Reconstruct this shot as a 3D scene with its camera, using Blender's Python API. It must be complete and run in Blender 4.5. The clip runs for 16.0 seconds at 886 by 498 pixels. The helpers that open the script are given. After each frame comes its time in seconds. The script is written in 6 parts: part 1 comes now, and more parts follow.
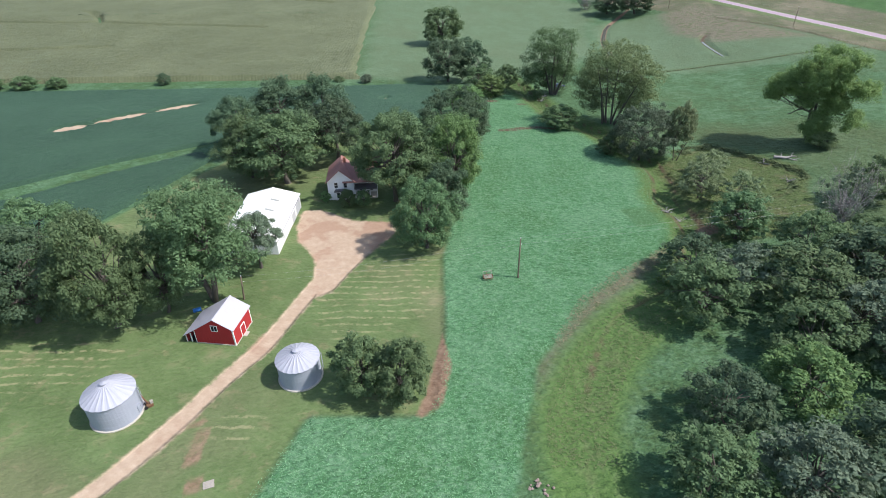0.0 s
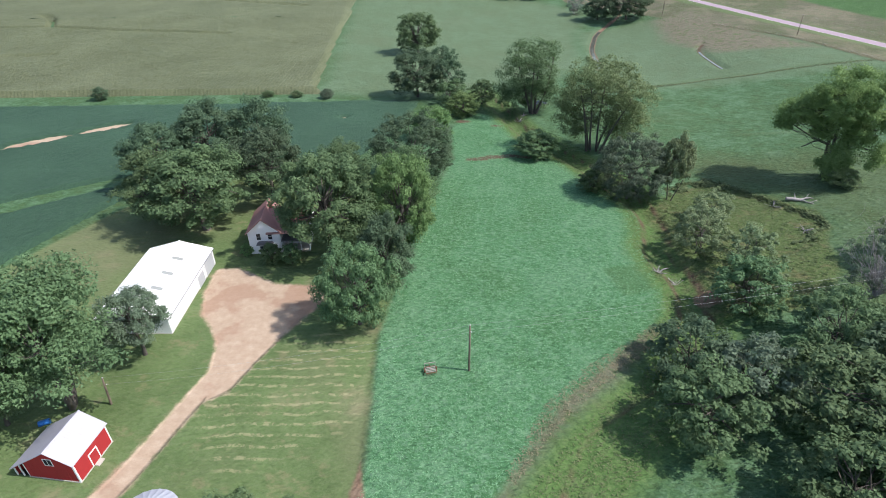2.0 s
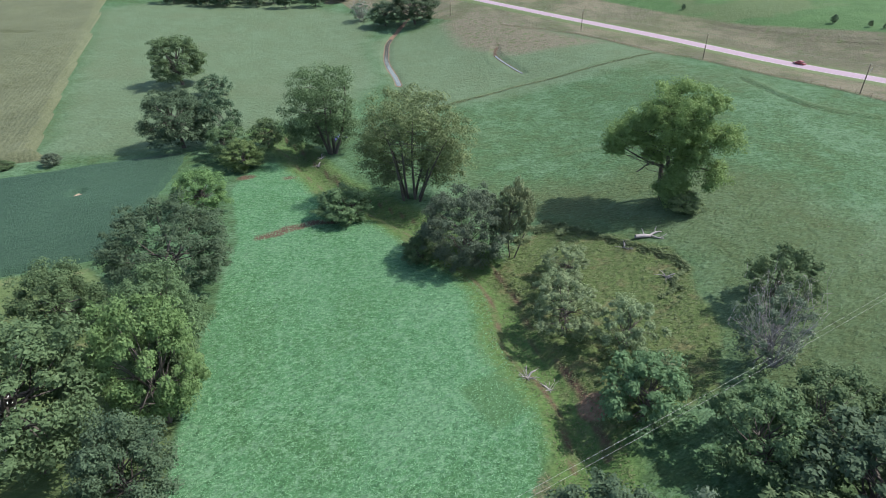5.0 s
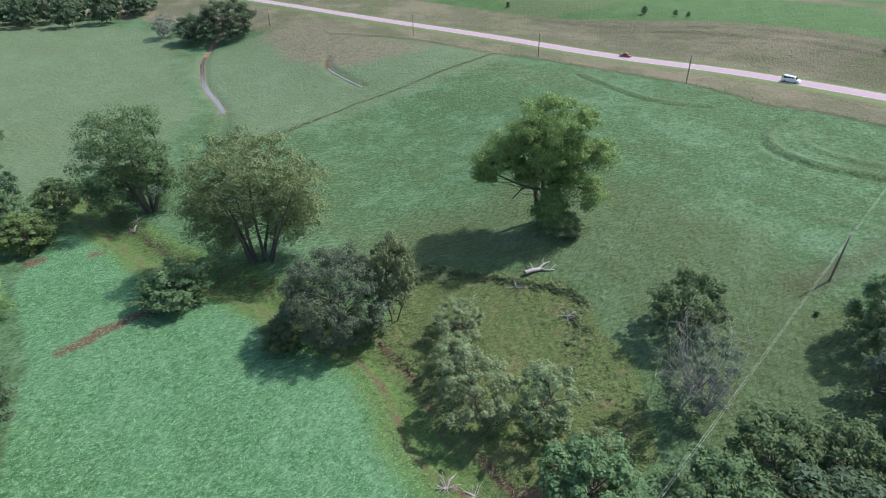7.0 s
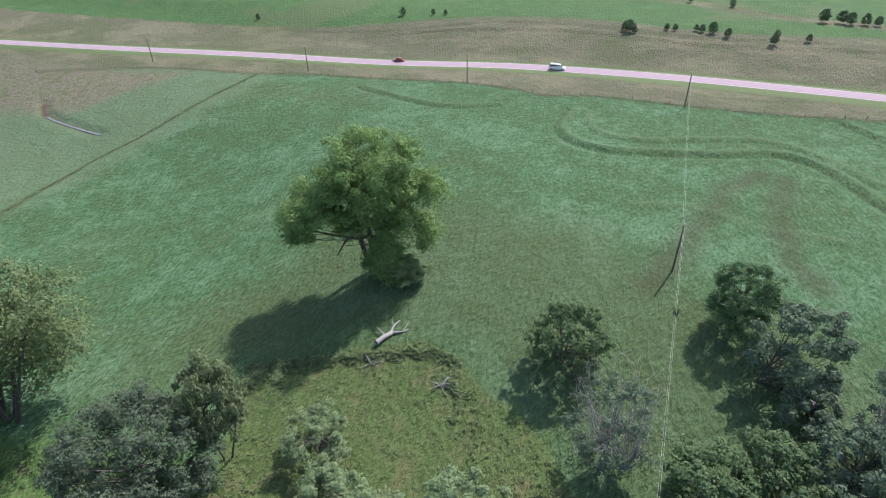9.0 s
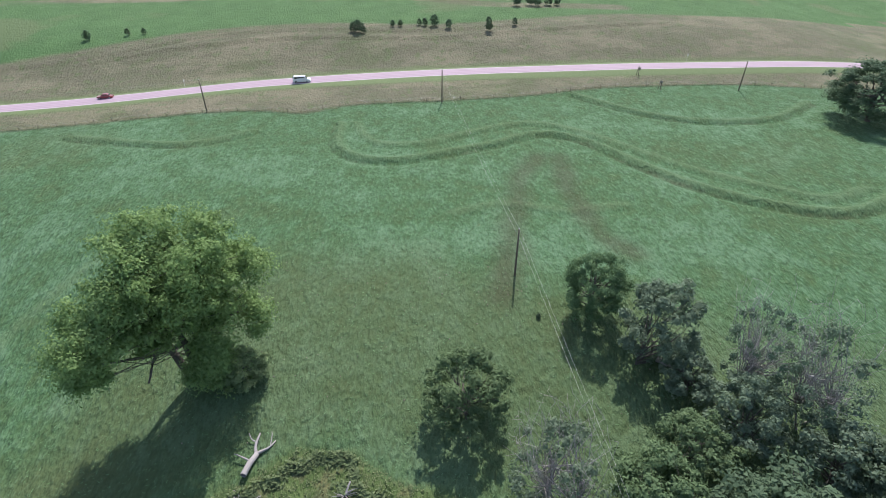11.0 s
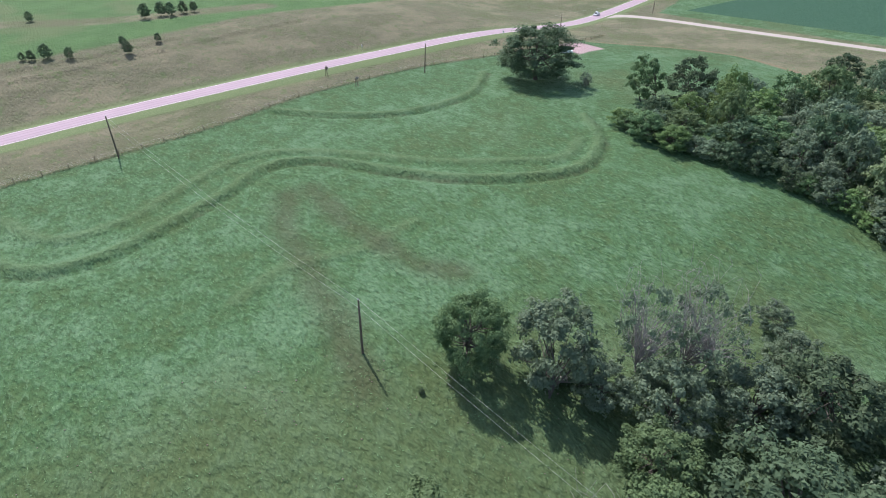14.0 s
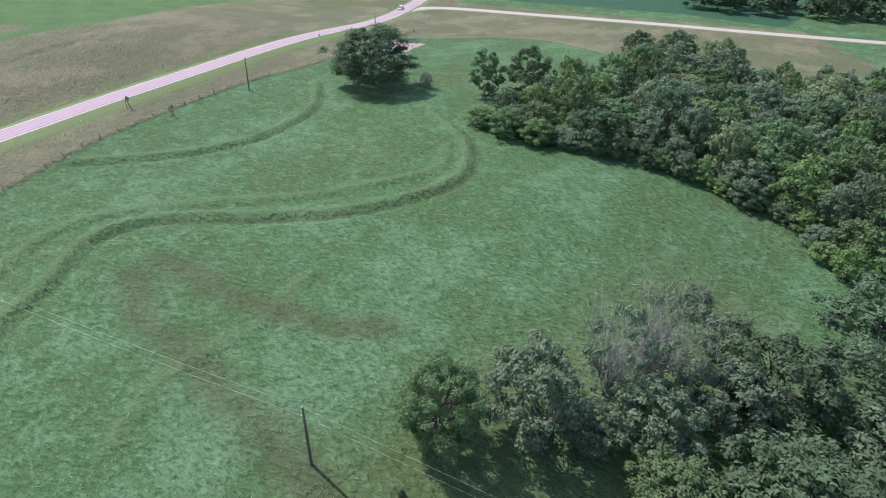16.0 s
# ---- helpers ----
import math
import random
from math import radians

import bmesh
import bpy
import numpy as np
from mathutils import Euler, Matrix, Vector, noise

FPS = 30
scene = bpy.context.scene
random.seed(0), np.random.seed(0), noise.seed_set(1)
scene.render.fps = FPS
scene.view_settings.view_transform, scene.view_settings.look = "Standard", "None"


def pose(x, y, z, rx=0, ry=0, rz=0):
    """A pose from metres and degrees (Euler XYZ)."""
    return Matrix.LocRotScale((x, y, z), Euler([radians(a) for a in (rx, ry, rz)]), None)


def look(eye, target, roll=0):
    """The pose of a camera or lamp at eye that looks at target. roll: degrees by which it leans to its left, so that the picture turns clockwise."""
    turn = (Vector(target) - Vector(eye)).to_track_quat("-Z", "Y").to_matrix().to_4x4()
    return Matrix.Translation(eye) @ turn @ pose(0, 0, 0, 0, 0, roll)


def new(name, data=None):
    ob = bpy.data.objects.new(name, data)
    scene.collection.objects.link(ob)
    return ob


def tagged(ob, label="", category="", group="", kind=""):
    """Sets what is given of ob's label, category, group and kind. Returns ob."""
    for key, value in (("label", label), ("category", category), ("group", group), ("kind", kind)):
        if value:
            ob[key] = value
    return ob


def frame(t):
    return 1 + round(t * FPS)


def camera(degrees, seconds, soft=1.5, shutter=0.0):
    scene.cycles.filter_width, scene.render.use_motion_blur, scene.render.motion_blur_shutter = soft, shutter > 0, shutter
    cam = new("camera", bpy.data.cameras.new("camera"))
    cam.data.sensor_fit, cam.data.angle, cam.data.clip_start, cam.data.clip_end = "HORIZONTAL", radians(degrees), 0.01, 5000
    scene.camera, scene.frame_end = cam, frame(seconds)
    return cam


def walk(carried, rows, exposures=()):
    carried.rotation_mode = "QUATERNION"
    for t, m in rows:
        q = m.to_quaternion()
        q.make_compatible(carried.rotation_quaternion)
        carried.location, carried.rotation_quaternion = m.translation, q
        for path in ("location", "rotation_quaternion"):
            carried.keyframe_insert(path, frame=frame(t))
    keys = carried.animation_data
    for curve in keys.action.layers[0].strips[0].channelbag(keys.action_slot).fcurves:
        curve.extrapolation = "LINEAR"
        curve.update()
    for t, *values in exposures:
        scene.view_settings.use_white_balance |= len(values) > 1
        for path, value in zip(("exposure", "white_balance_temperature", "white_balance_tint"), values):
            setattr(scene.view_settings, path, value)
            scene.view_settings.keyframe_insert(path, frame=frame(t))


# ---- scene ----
# Camera: seconds, x, y, z, heading, pitch, lean
PATH = [
    (0.0, 0.00, 0.00, 73.89, 0.01, -32.98, -0.98),
    (0.5, 3.39, 7.14, 73.15, 3.64, -32.95, -0.93),
    (1.0, 6.16, 14.40, 72.47, 3.12, -32.91, -0.80),
    (1.5, 8.60, 21.57, 71.95, 1.44, -32.92, -0.74),
    (2.0, 10.90, 29.00, 71.46, -0.55, -32.96, -0.65),
    (2.5, 13.02, 36.36, 70.85, -4.03, -33.00, -0.57),
    (3.0, 14.87, 43.35, 70.48, -8.19, -33.02, -0.53),
    (3.5, 16.51, 49.97, 70.18, -10.97, -33.04, -0.46),
    (4.0, 18.25, 56.22, 70.02, -15.20, -33.08, -0.39),
    (4.2, 18.83, 58.66, 69.99, -15.95, -33.09, -0.33),
    (6.3, 25.64, 81.49, 69.97, -31.70, -33.31, -0.15),
    (6.5, 26.52, 83.41, 69.86, -33.12, -33.30, -0.07),
    (7.0, 28.75, 88.24, 69.83, -37.84, -33.34, -0.00),
    (7.5, 31.30, 92.94, 69.97, -43.70, -33.36, -0.06),
    (8.0, 34.68, 97.89, 68.75, -49.79, -33.14, 0.03),
    (8.5, 37.73, 102.43, 68.36, -55.59, -33.09, -0.03),
    (9.0, 40.67, 106.58, 68.22, -61.84, -33.09, -0.11),
    (9.2, 41.82, 108.32, 68.08, -64.51, -33.07, -0.14),
    (11.3, 53.46, 125.42, 69.36, -95.74, -33.58, 0.29),
    (11.5, 55.36, 126.52, 69.24, -98.57, -33.62, 0.24),
    (12.0, 59.62, 129.38, 68.68, -105.08, -33.54, 0.38),
    (12.5, 64.02, 131.67, 68.39, -110.35, -33.63, 0.44),
    (13.0, 68.60, 133.71, 67.91, -117.67, -33.64, 0.46),
    (13.5, 73.34, 135.28, 67.55, -123.62, -33.68, 0.47),
    (14.0, 78.48, 136.39, 67.10, -128.84, -33.74, 0.63),
    (14.5, 83.39, 136.83, 67.04, -133.25, -33.84, 0.78),
    (15.0, 88.38, 137.01, 67.09, -138.92, -33.93, 0.87),
    (15.5, 93.21, 136.59, 67.15, -144.94, -34.04, 0.94),
    (16.0, 98.46, 135.45, 66.79, -150.20, -34.10, 1.21),
]


def stand(x, y, z, heading, pitch, lean):
    yaw, tip = radians(heading), radians(pitch)
    ahead = Vector((-math.sin(yaw) * math.cos(tip), math.cos(yaw) * math.cos(tip), math.sin(tip)))
    eye = Vector((x, y, z))
    return look(eye, eye + ahead * 10, lean)


cam = camera(76.34, 16.0, soft=1.0)
walk(cam, [(row[0], stand(*row[1:])) for row in PATH])

# ---- world, sun, exposure ----
SUN_DIR = Vector((7.5, -1.3, 9.6)).normalized()      # from the ground towards the sun
world = bpy.data.worlds.new("sky")
scene.world = world
world.use_nodes = True
wn = world.node_tree
sky = wn.nodes.new("ShaderNodeTexSky")
sky.sky_type = "NISHITA"
sky.sun_disc = False
sky.sun_elevation = math.asin(SUN_DIR.z)
sky.sun_rotation = math.atan2(SUN_DIR.x, SUN_DIR.y)
sky.air_density, sky.dust_density = 1.2, 1.5
wn.links.new(sky.outputs[0], wn.nodes["Background"].inputs[0])
wn.nodes["Background"].inputs[1].default_value = 0.135
sun_data = bpy.data.lights.new("sun", "SUN")
sun_data.energy, sun_data.angle, sun_data.color = 3.6, radians(0.6), (1.0, 0.965, 0.93)
sun = new("sun", sun_data)
sun.matrix_world = look(SUN_DIR * 300, (0, 0, 0))
scene.view_settings.exposure = 0.75


# ---- materials ----
def mat(name, rough=0.8, metal=0.0, spec=0.3):
    m = bpy.data.materials.new(name)
    m.use_nodes = True
    b = m.node_tree.nodes["Principled BSDF"]
    b.inputs["Roughness"].default_value, b.inputs["Metallic"].default_value = rough, metal
    b.inputs["Specular IOR Level"].default_value = spec
    return m, m.node_tree, b


def node(nt, kind, **inputs):
    n = nt.nodes.new(kind)
    for k, v in inputs.items():
        n.inputs[k.replace("_", " ")].default_value = v
    return n


def noise_tex(nt, scale, detail=4.0, rough=0.55, vec=None, stretch=None):
    n = node(nt, "ShaderNodeTexNoise", Scale=scale, Detail=detail, Roughness=rough)
    src = vec or coords(nt)
    if stretch:
        mp = nt.nodes.new("ShaderNodeMapping")
        mp.inputs["Scale"].default_value = stretch[:3]
        if len(stretch) > 3:
            mp.inputs["Rotation"].default_value = (0, 0, stretch[3])
        nt.links.new(src, mp.inputs["Vector"])
        src = mp.outputs[0]
    nt.links.new(src, n.inputs["Vector"])
    return n.outputs["Fac"]


def coords(nt):
    for n in nt.nodes:
        if n.bl_idname == "ShaderNodeTexCoord":
            return n.outputs["Object"]
    return nt.nodes.new("ShaderNodeTexCoord").outputs["Object"]


def ramp(nt, fac, stops):
    r = nt.nodes.new("ShaderNodeValToRGB")
    e = r.color_ramp.elements
    while len(e) < len(stops):
        e.new(0.5)
    for el, (p, c) in zip(e, stops):
        el.position, el.color = p, (*c, 1) if len(c) == 3 else c
    nt.links.new(fac, r.inputs[0])
    return r.outputs[0]


def mix(nt, fac, a, b, mode="MIX"):
    m = nt.nodes.new("ShaderNodeMix")
    m.data_type, m.blend_type = "RGBA", mode
    for sock, v in ((m.inputs[0], fac), (m.inputs[6], a), (m.inputs[7], b)):
        if hasattr(v, "is_linked"):
            nt.links.new(v, sock)
        elif isinstance(v, (int, float)):
            sock.default_value = v
        else:
            sock.default_value = (*v, 1)
    return m.outputs[2]


def calc(nt, op, a, b=0.0, c=0.0, clamp=False):
    m = nt.nodes.new("ShaderNodeMath")
    m.operation, m.use_clamp = op, clamp
    for sock, v in zip(m.inputs, (a, b, c)):
        if hasattr(v, "is_linked"):
            nt.links.new(v, sock)
        else:
            sock.default_value = v
    return m.outputs[0]


def bump(nt, bsdf, height, strength=0.5, distance=0.1):
    n = node(nt, "ShaderNodeBump", Strength=strength, Distance=distance)
    nt.links.new(height, n.inputs["Height"])
    nt.links.new(n.outputs[0], bsdf.inputs["Normal"])


def stepped(nt, value, lo, hi):
    m = nt.nodes.new("ShaderNodeMapRange")
    m.interpolation_type = "SMOOTHSTEP"
    nt.links.new(value, m.inputs[0])
    m.inputs[1].default_value, m.inputs[2].default_value = lo, hi
    return m.outputs[0]


def attr(nt, name):
    a = nt.nodes.new("ShaderNodeAttribute")
    a.attribute_name = name
    return a.outputs["Fac"]


def object_random(nt):
    return nt.nodes.new("ShaderNodeObjectInfo").outputs["Random"]


def plain(name, colour, rough=0.7, metal=0.0, scale=3.0, vary=0.18, bumpy=0.1, spec=0.3):
    """A surface with stains at two scales and a little relief."""
    m, nt, b = mat(name, rough, metal, spec)
    n1, n2 = noise_tex(nt, scale), noise_tex(nt, scale * 9, 3)
    dark = tuple(c * (1 - vary) for c in colour)
    light = tuple(min(1, c * (1 + vary)) for c in colour)
    col = mix(nt, calc(nt, "MULTIPLY_ADD", n2, 0.5, calc(nt, "MULTIPLY", n1, 0.5)), dark, light)
    nt.links.new(col, b.inputs["Base Color"])
    if bumpy:
        bump(nt, b, n2, bumpy, 0.02)
    return m


# ---- the lie of the land ----
def sig(a):
    return 1 / (1 + np.exp(-np.clip(a, -40, 40)))


CREEK = [(30, 262), (36, 240), (38, 226), (42, 206), (49, 188), (55, 174), (59, 160), (62, 148), (61, 139), (58.5, 130), (60, 120), (59, 112),
         (55, 102), (47, 90), (38, 83), (31, 76), (25, 68), (20, 55), (22, 35), (30, 10), (35, -30)]
RUN = [(150, 460), (128, 424), (112, 395), (105, 375), (97, 346), (91, 308), (84, 285), (70, 268), (52, 258), (36, 240)]
RUN_B = [(152, 335), (145, 322), (142, 300), (141, 286)]
TERRACES = [
    ([(199, 149), (186, 148.5), (177, 142), (175, 132), (179, 120), (184.5, 107), (191, 95), (187, 85), (174, 76), (163, 67.5), (155.5, 58), (150, 46.5),
      (149.5, 35.5), (157, 22), (169, 13)], 0.8),
    ([(199, 145), (189, 141), (184.5, 135), (185.5, 124), (192, 113), (198.5, 96), (191, 83), (180, 73), (169.5, 63.5), (162, 53), (154.5, 39.5), (158.5, 28)], 0.42),
    ([(222, 79), (209, 66.5), (201, 53), (199.5, 38.5), (203, 24), (215, 9)], 0.7),
    ([(199, 223), (190, 196), (189, 183), (194.5, 172)], 0.6),
    ([(93, 262), (127, 272), (150, 270.5), (184, 272)], 0.35),
    ([(150, 118), (153, 108), (150, 96), (152, 84)], 0.3),
    ([(262, 250), (271, 220), (274, 170), (272, 125), (279, 85), (290, 30)], 0.5),
    ([(255, 300), (266, 250), (280, 215), (282, 170), (279, 125), (286, 85)], 0.35),
    ([(108, 196), (122, 192), (136, 186), (146, 183)], 0.4),
]


def to_path(x, y, pts):
    """Signed distance to a polyline (positive on its left hand)."""
    best, side = np.full(np.shape(x), 1e9), np.ones(np.shape(x))
    for (ax, ay), (bx, by) in zip(pts, pts[1:]):
        dx, dy = bx - ax, by - ay
        k = np.clip(((x - ax) * dx + (y - ay) * dy) / (dx * dx + dy * dy), 0, 1)
        d = np.hypot(x - ax - k * dx, y - ay - k * dy)
        s = np.where(dx * (y - ay) - dy * (x - ax) >= 0, 1.0, -1.0)
        side = np.where(d < best, s, side)
        best = np.minimum(best, d)
    return best * side


def in_area(x, y, pts):
    """Signed distance to a closed outline (positive inside)."""
    ring = list(pts) + [pts[0]]
    d = np.abs(to_path(x, y, ring))
    inside = np.zeros(np.shape(x), bool)
    for (ax, ay), (bx, by) in zip(ring, ring[1:]):
        if ay != by:
            inside ^= ((ay > y) != (by > y)) & (x < (bx - ax) * (y - ay) / (by - ay) + ax)
    return np.where(inside, d, -d)


def smoothed(pts, n=6):
    """A Catmull-Rom curve through the points."""
    out = []
    for i in range(len(pts) - 1):
        p0, p1, p2, p3 = (np.array(pts[min(max(j, 0), len(pts) - 1)], float) for j in (i - 1, i, i + 1, i + 2))
        for k in range(n):
            t = k / n
            out.append(tuple(0.5 * (2 * p1 + (p2 - p0) * t + (2 * p0 - 5 * p1 + 4 * p2 - p3) * t * t + (3 * p1 - p0 - 3 * p2 + p3) * t ** 3)))
    return out + [tuple(float(v) for v in pts[-1])]


def swell(x, y):
    """The broad shape: valley floor, the hill below the road and the ridge beyond it."""
    base = 4.3 - 2.2 * sig(-(y + 110) / 30) - 5.6 * sig((y - 208) / 20) - 8.5 * sig((y - 325) / 32) * sig((x + 30) / 35) * sig((190 - x) / 25)
    base = base - 3 * sig((y - 400) / 50) * sig(-(x + 30) / 35)
    foot = 100 + 48 * sig((y - 190) / 15)
    hill = 8.3 * sig((x - foot) / 15) * sig((y + 62) / 20)
    ridge = 8.0 * sig((x - 264) / 9) * sig((y + 30) / 25) + 0.03 * np.clip(x - 275, 0, 400)
    return base + hill + ridge


HOLLOW = [(64, 152), (72, 159.5), (81.5, 162.3), (85.7, 156.6), (90.8, 148.6), (96.3, 141), (97.4, 136.5), (92.5, 132), (86, 126), (72, 122), (64, 135)]
CREEK_S, RUN_S, RUN_BS = smoothed(CREEK, 4), smoothed(RUN, 4), smoothed(RUN_B, 3)
TERRACES_S = [(smoothed(p, 5), a) for p, a in TERRACES]


def land(x, y):
    x, y = np.asarray(x, float), np.asarray(y, float)
    z = swell(x, y)
    d = np.abs(to_path(x, y, CREEK_S))
    z = z - 1.5 * (0.2 + 0.8 * sig((y - 104) / 3)) * np.exp(-(d / 3.0) ** 4) - 0.5 * np.exp(-(d / 9) ** 2)
    for p in (RUN_S, RUN_BS):
        z = z - 0.7 * np.exp(-(np.abs(to_path(x, y, p)) / 2.4) ** 4)
    rim = in_area(x, y, HOLLOW) + 0.9 * np.sin(x * 0.9 + y * 0.4) + 0.6 * np.sin(y * 1.7 - x * 0.6)
    z = z - 0.8 * sig(rim / 0.45) * sig((16 - rim) / 4)
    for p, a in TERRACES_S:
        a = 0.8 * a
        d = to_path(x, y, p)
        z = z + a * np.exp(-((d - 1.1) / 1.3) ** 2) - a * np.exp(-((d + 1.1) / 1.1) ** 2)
    return z


def land_at(x, y):
    return float(land(np.array([x]), np.array([y]))[0])


# ---- what lies where ----
HAY = [(-28, 46), (-21.6, 60), (-4, 58.5), (-1.5, 64), (0.2, 79), (-0.2, 105), (3, 125), (8, 150), (14, 175), (16, 184.5), (16, 214), (20, 224), (27, 233),
       (34, 227), (37, 200), (43, 186), (48, 180), (50, 171), (57, 155), (60, 149), (58, 140), (55.5, 130), (55.5, 118), (53, 109), (40, 98), (30, 89), (23, 79.5), (16, 70), (9, 45), (4, 0), (-30, -20)]
LAWN = [(-140, 30), (-30, 30), (-26, 46), (-21.6, 60), (-2, 60), (0, 79), (-0.2, 105), (3, 125), (6, 150), (-6, 170), (-14, 184), (-30, 186), (-50, 178), (-62, 165), (-75, 140), (-90, 110), (-140, 100)]
YARD = [(-35.6, 126.5), (-31, 126.8), (-22, 121), (-13, 119.5), (-11, 116), (-13, 112), (-15, 109), (-19.7, 99), (-23, 91), (-29.5, 91), (-27.5, 97), (-28.5, 104), (-33.5, 111.5), (-35.4, 118)]
DRIVE = [(-75, 18), (-60, 33), (-49.4, 46.4), (-42.8, 56.8), (-37, 68.3), (-32.4, 76.5), (-28, 89.6), (-22.8, 101.4), (-16, 114)]
SPUR = [(-41, 60), (-37.5, 58), (-37.2, 53), (-34.5, 46), (-33, 38)]
ROAD = [(120, 760), (160, 579), (181, 480.5), (207, 351), (224, 272), (234, 201.5), (239, 158), (244, 114.5), (248.2, 58), (251, 11), (258, -45), (274, -115), (290, -175), (330, -330)]
CROSS = [(20, -215), (106, -193), (160, -181), (213, -166), (268, -148), (276, -120)]
FENCE = [(172, 372), (191, 321), (199, 275), (206, 255), (209.5, 229), (212.5, 190), (211.5, 172), (209, 160), (215, 147), (218, 120), (222, 95), (230, 66), (233, 22.5), (230, -10), (236, -60), (244, -90)]
MEADOW = [(-37, 262), (-44, 365), (-55, 574), (60, 590), (118, 470), (108, 420), (95, 380), (86, 315), (60, 278), (30, 266), (10, 258)]
THICKET = [(62, 150), (72, 158), (81, 162), (85, 158), (92, 150), (98, 141), (97, 134), (93, 128), (90, 118), (80, 108), (62, 108)]
DRY = [(150, 407), (178, 420), (184, 335), (192, 301), (150, 312), (140, 350)]
BANK = [(15, 70), (22, 80), (26.6, 88), (36, 96.8), (44.4, 102.1), (50, 107), (50, 103), (44.8, 98.3), (35.6, 91.2), (28.8, 84.9), (20, 74), (16, 67)]
CUT = [(44.6, 124), (53.7, 126), (54.5, 117.3), (46.8, 114.5)]
ROWS = [[(-27, 88), (-19, 76), (-3, 84), (-1.5, 88), (-1.5, 104), (-10, 106), (-18, 101)], [(-37, 57), (-34, 61), (-28, 60), (-30, 54)], [(-90, 62), (-60, 68), (-57, 76), (-70, 79), (-92, 76)]]
STRIP = [(316, 40), (318, 70), (320, 97), (330, 124), (339, 147), (352, 200), (350, 300), (330, 420)]
OLD_ROW = [(70, 254), (92.4, 262.3), (110, 267), (129, 270.5), (150, 269), (175, 270.5), (198, 272)]
DITCH = [(52, 95), (46.8, 91.9), (42, 89.5), (38.3, 86.7), (34, 84), (31.2, 80.9), (28.6, 77), (27.2, 74), (25.6, 70.4), (22, 62)]
SWALES = [[(176, 92.5), (171, 93), (160.6, 93.8), (150, 92.6), (141, 90.5), (136, 86.5)], [(176.6, 97.5), (165.7, 104), (152.4, 105.5), (140, 108.5), (125, 112)]]
FLANK = [(80, 172), (100, 176), (122, 172), (138, 150), (136, 125), (126, 104), (116, 75), (106, 45), (90, 45), (78, 70), (84, 110), (98, 135), (92, 152)]
BROWN = [(-0.4, 79), (1.2, 70), (-0.5, 61.5), (-4.5, 59), (-2.4, 68.5)]
ROAD_S, CROSS_S, FENCE_S, DRIVE_S, SPUR_S = smoothed(ROAD, 5), smoothed(CROSS, 5), smoothed(FENCE, 4), smoothed(DRIVE, 5), smoothed(SPUR, 5)
RIDGE_EDGE = [(243, 412), (259, 295), (286, 224), (289, 170), (286, 125), (293, 85), (302, 50), (306, 0), (330, -60)]
RIDGE_S = smoothed(RIDGE_EDGE, 5)
BEANS_FAR = [(100, -212), (150, -216), (262, -190), (262, -420), (60, -420)]
TRACK = [(236, -68), (216, -98), (192, -113), (159, -106), (129, -90), (100, -80)]
SOY_GAPS = [(-132, 192.5, 5.4, 3.6), (-119.5, 205, 9.8, 3.2), (-104.5, 218.5, 8.4, 2.9), (-22.6, 227.9, 1.5, 1.1)]


def grid_mesh(name, xs, ys, fn):
    gx, gy = np.meshgrid(xs, ys)
    gz = fn(gx, gy)
    nx, ny = len(xs), len(ys)
    me = bpy.data.meshes.new(name)
    me.vertices.add(nx * ny)
    me.vertices.foreach_set("co", np.stack([gx, gy, gz], -1).ravel())
    i = (np.arange(ny - 1)[:, None] * nx + np.arange(nx - 1)[None]).ravel()
    quads = np.stack([i, i + 1, i + nx + 1, i + nx], 1)
    fill_faces(me, quads)
    return me, gx.ravel(), gy.ravel()


def fill_faces(me, polys):
    n, k = polys.shape
    me.loops.add(n * k)
    me.loops.foreach_set("vertex_index", polys.ravel().astype(np.int32))
    me.polygons.add(n)
    me.polygons.foreach_set("loop_start", (np.arange(n) * k).astype(np.int32))
    me.polygons.foreach_set("loop_total", np.full(n, k, np.int32))
    me.update(calc_edges=True)


def smooth_faces(me):
    me.polygons.foreach_set("use_smooth", np.ones(len(me.polygons), bool))


def spaced(lo, a, b, hi, step):
    core = np.arange(a, b + step / 2, step)
    left = a - np.cumsum(np.geomspace(step * 1.5, (a - lo) / 5, 22))
    right = b + np.cumsum(np.geomspace(step * 1.5, (hi - b) / 5, 22))
    return np.concatenate([left[::-1], core, right])


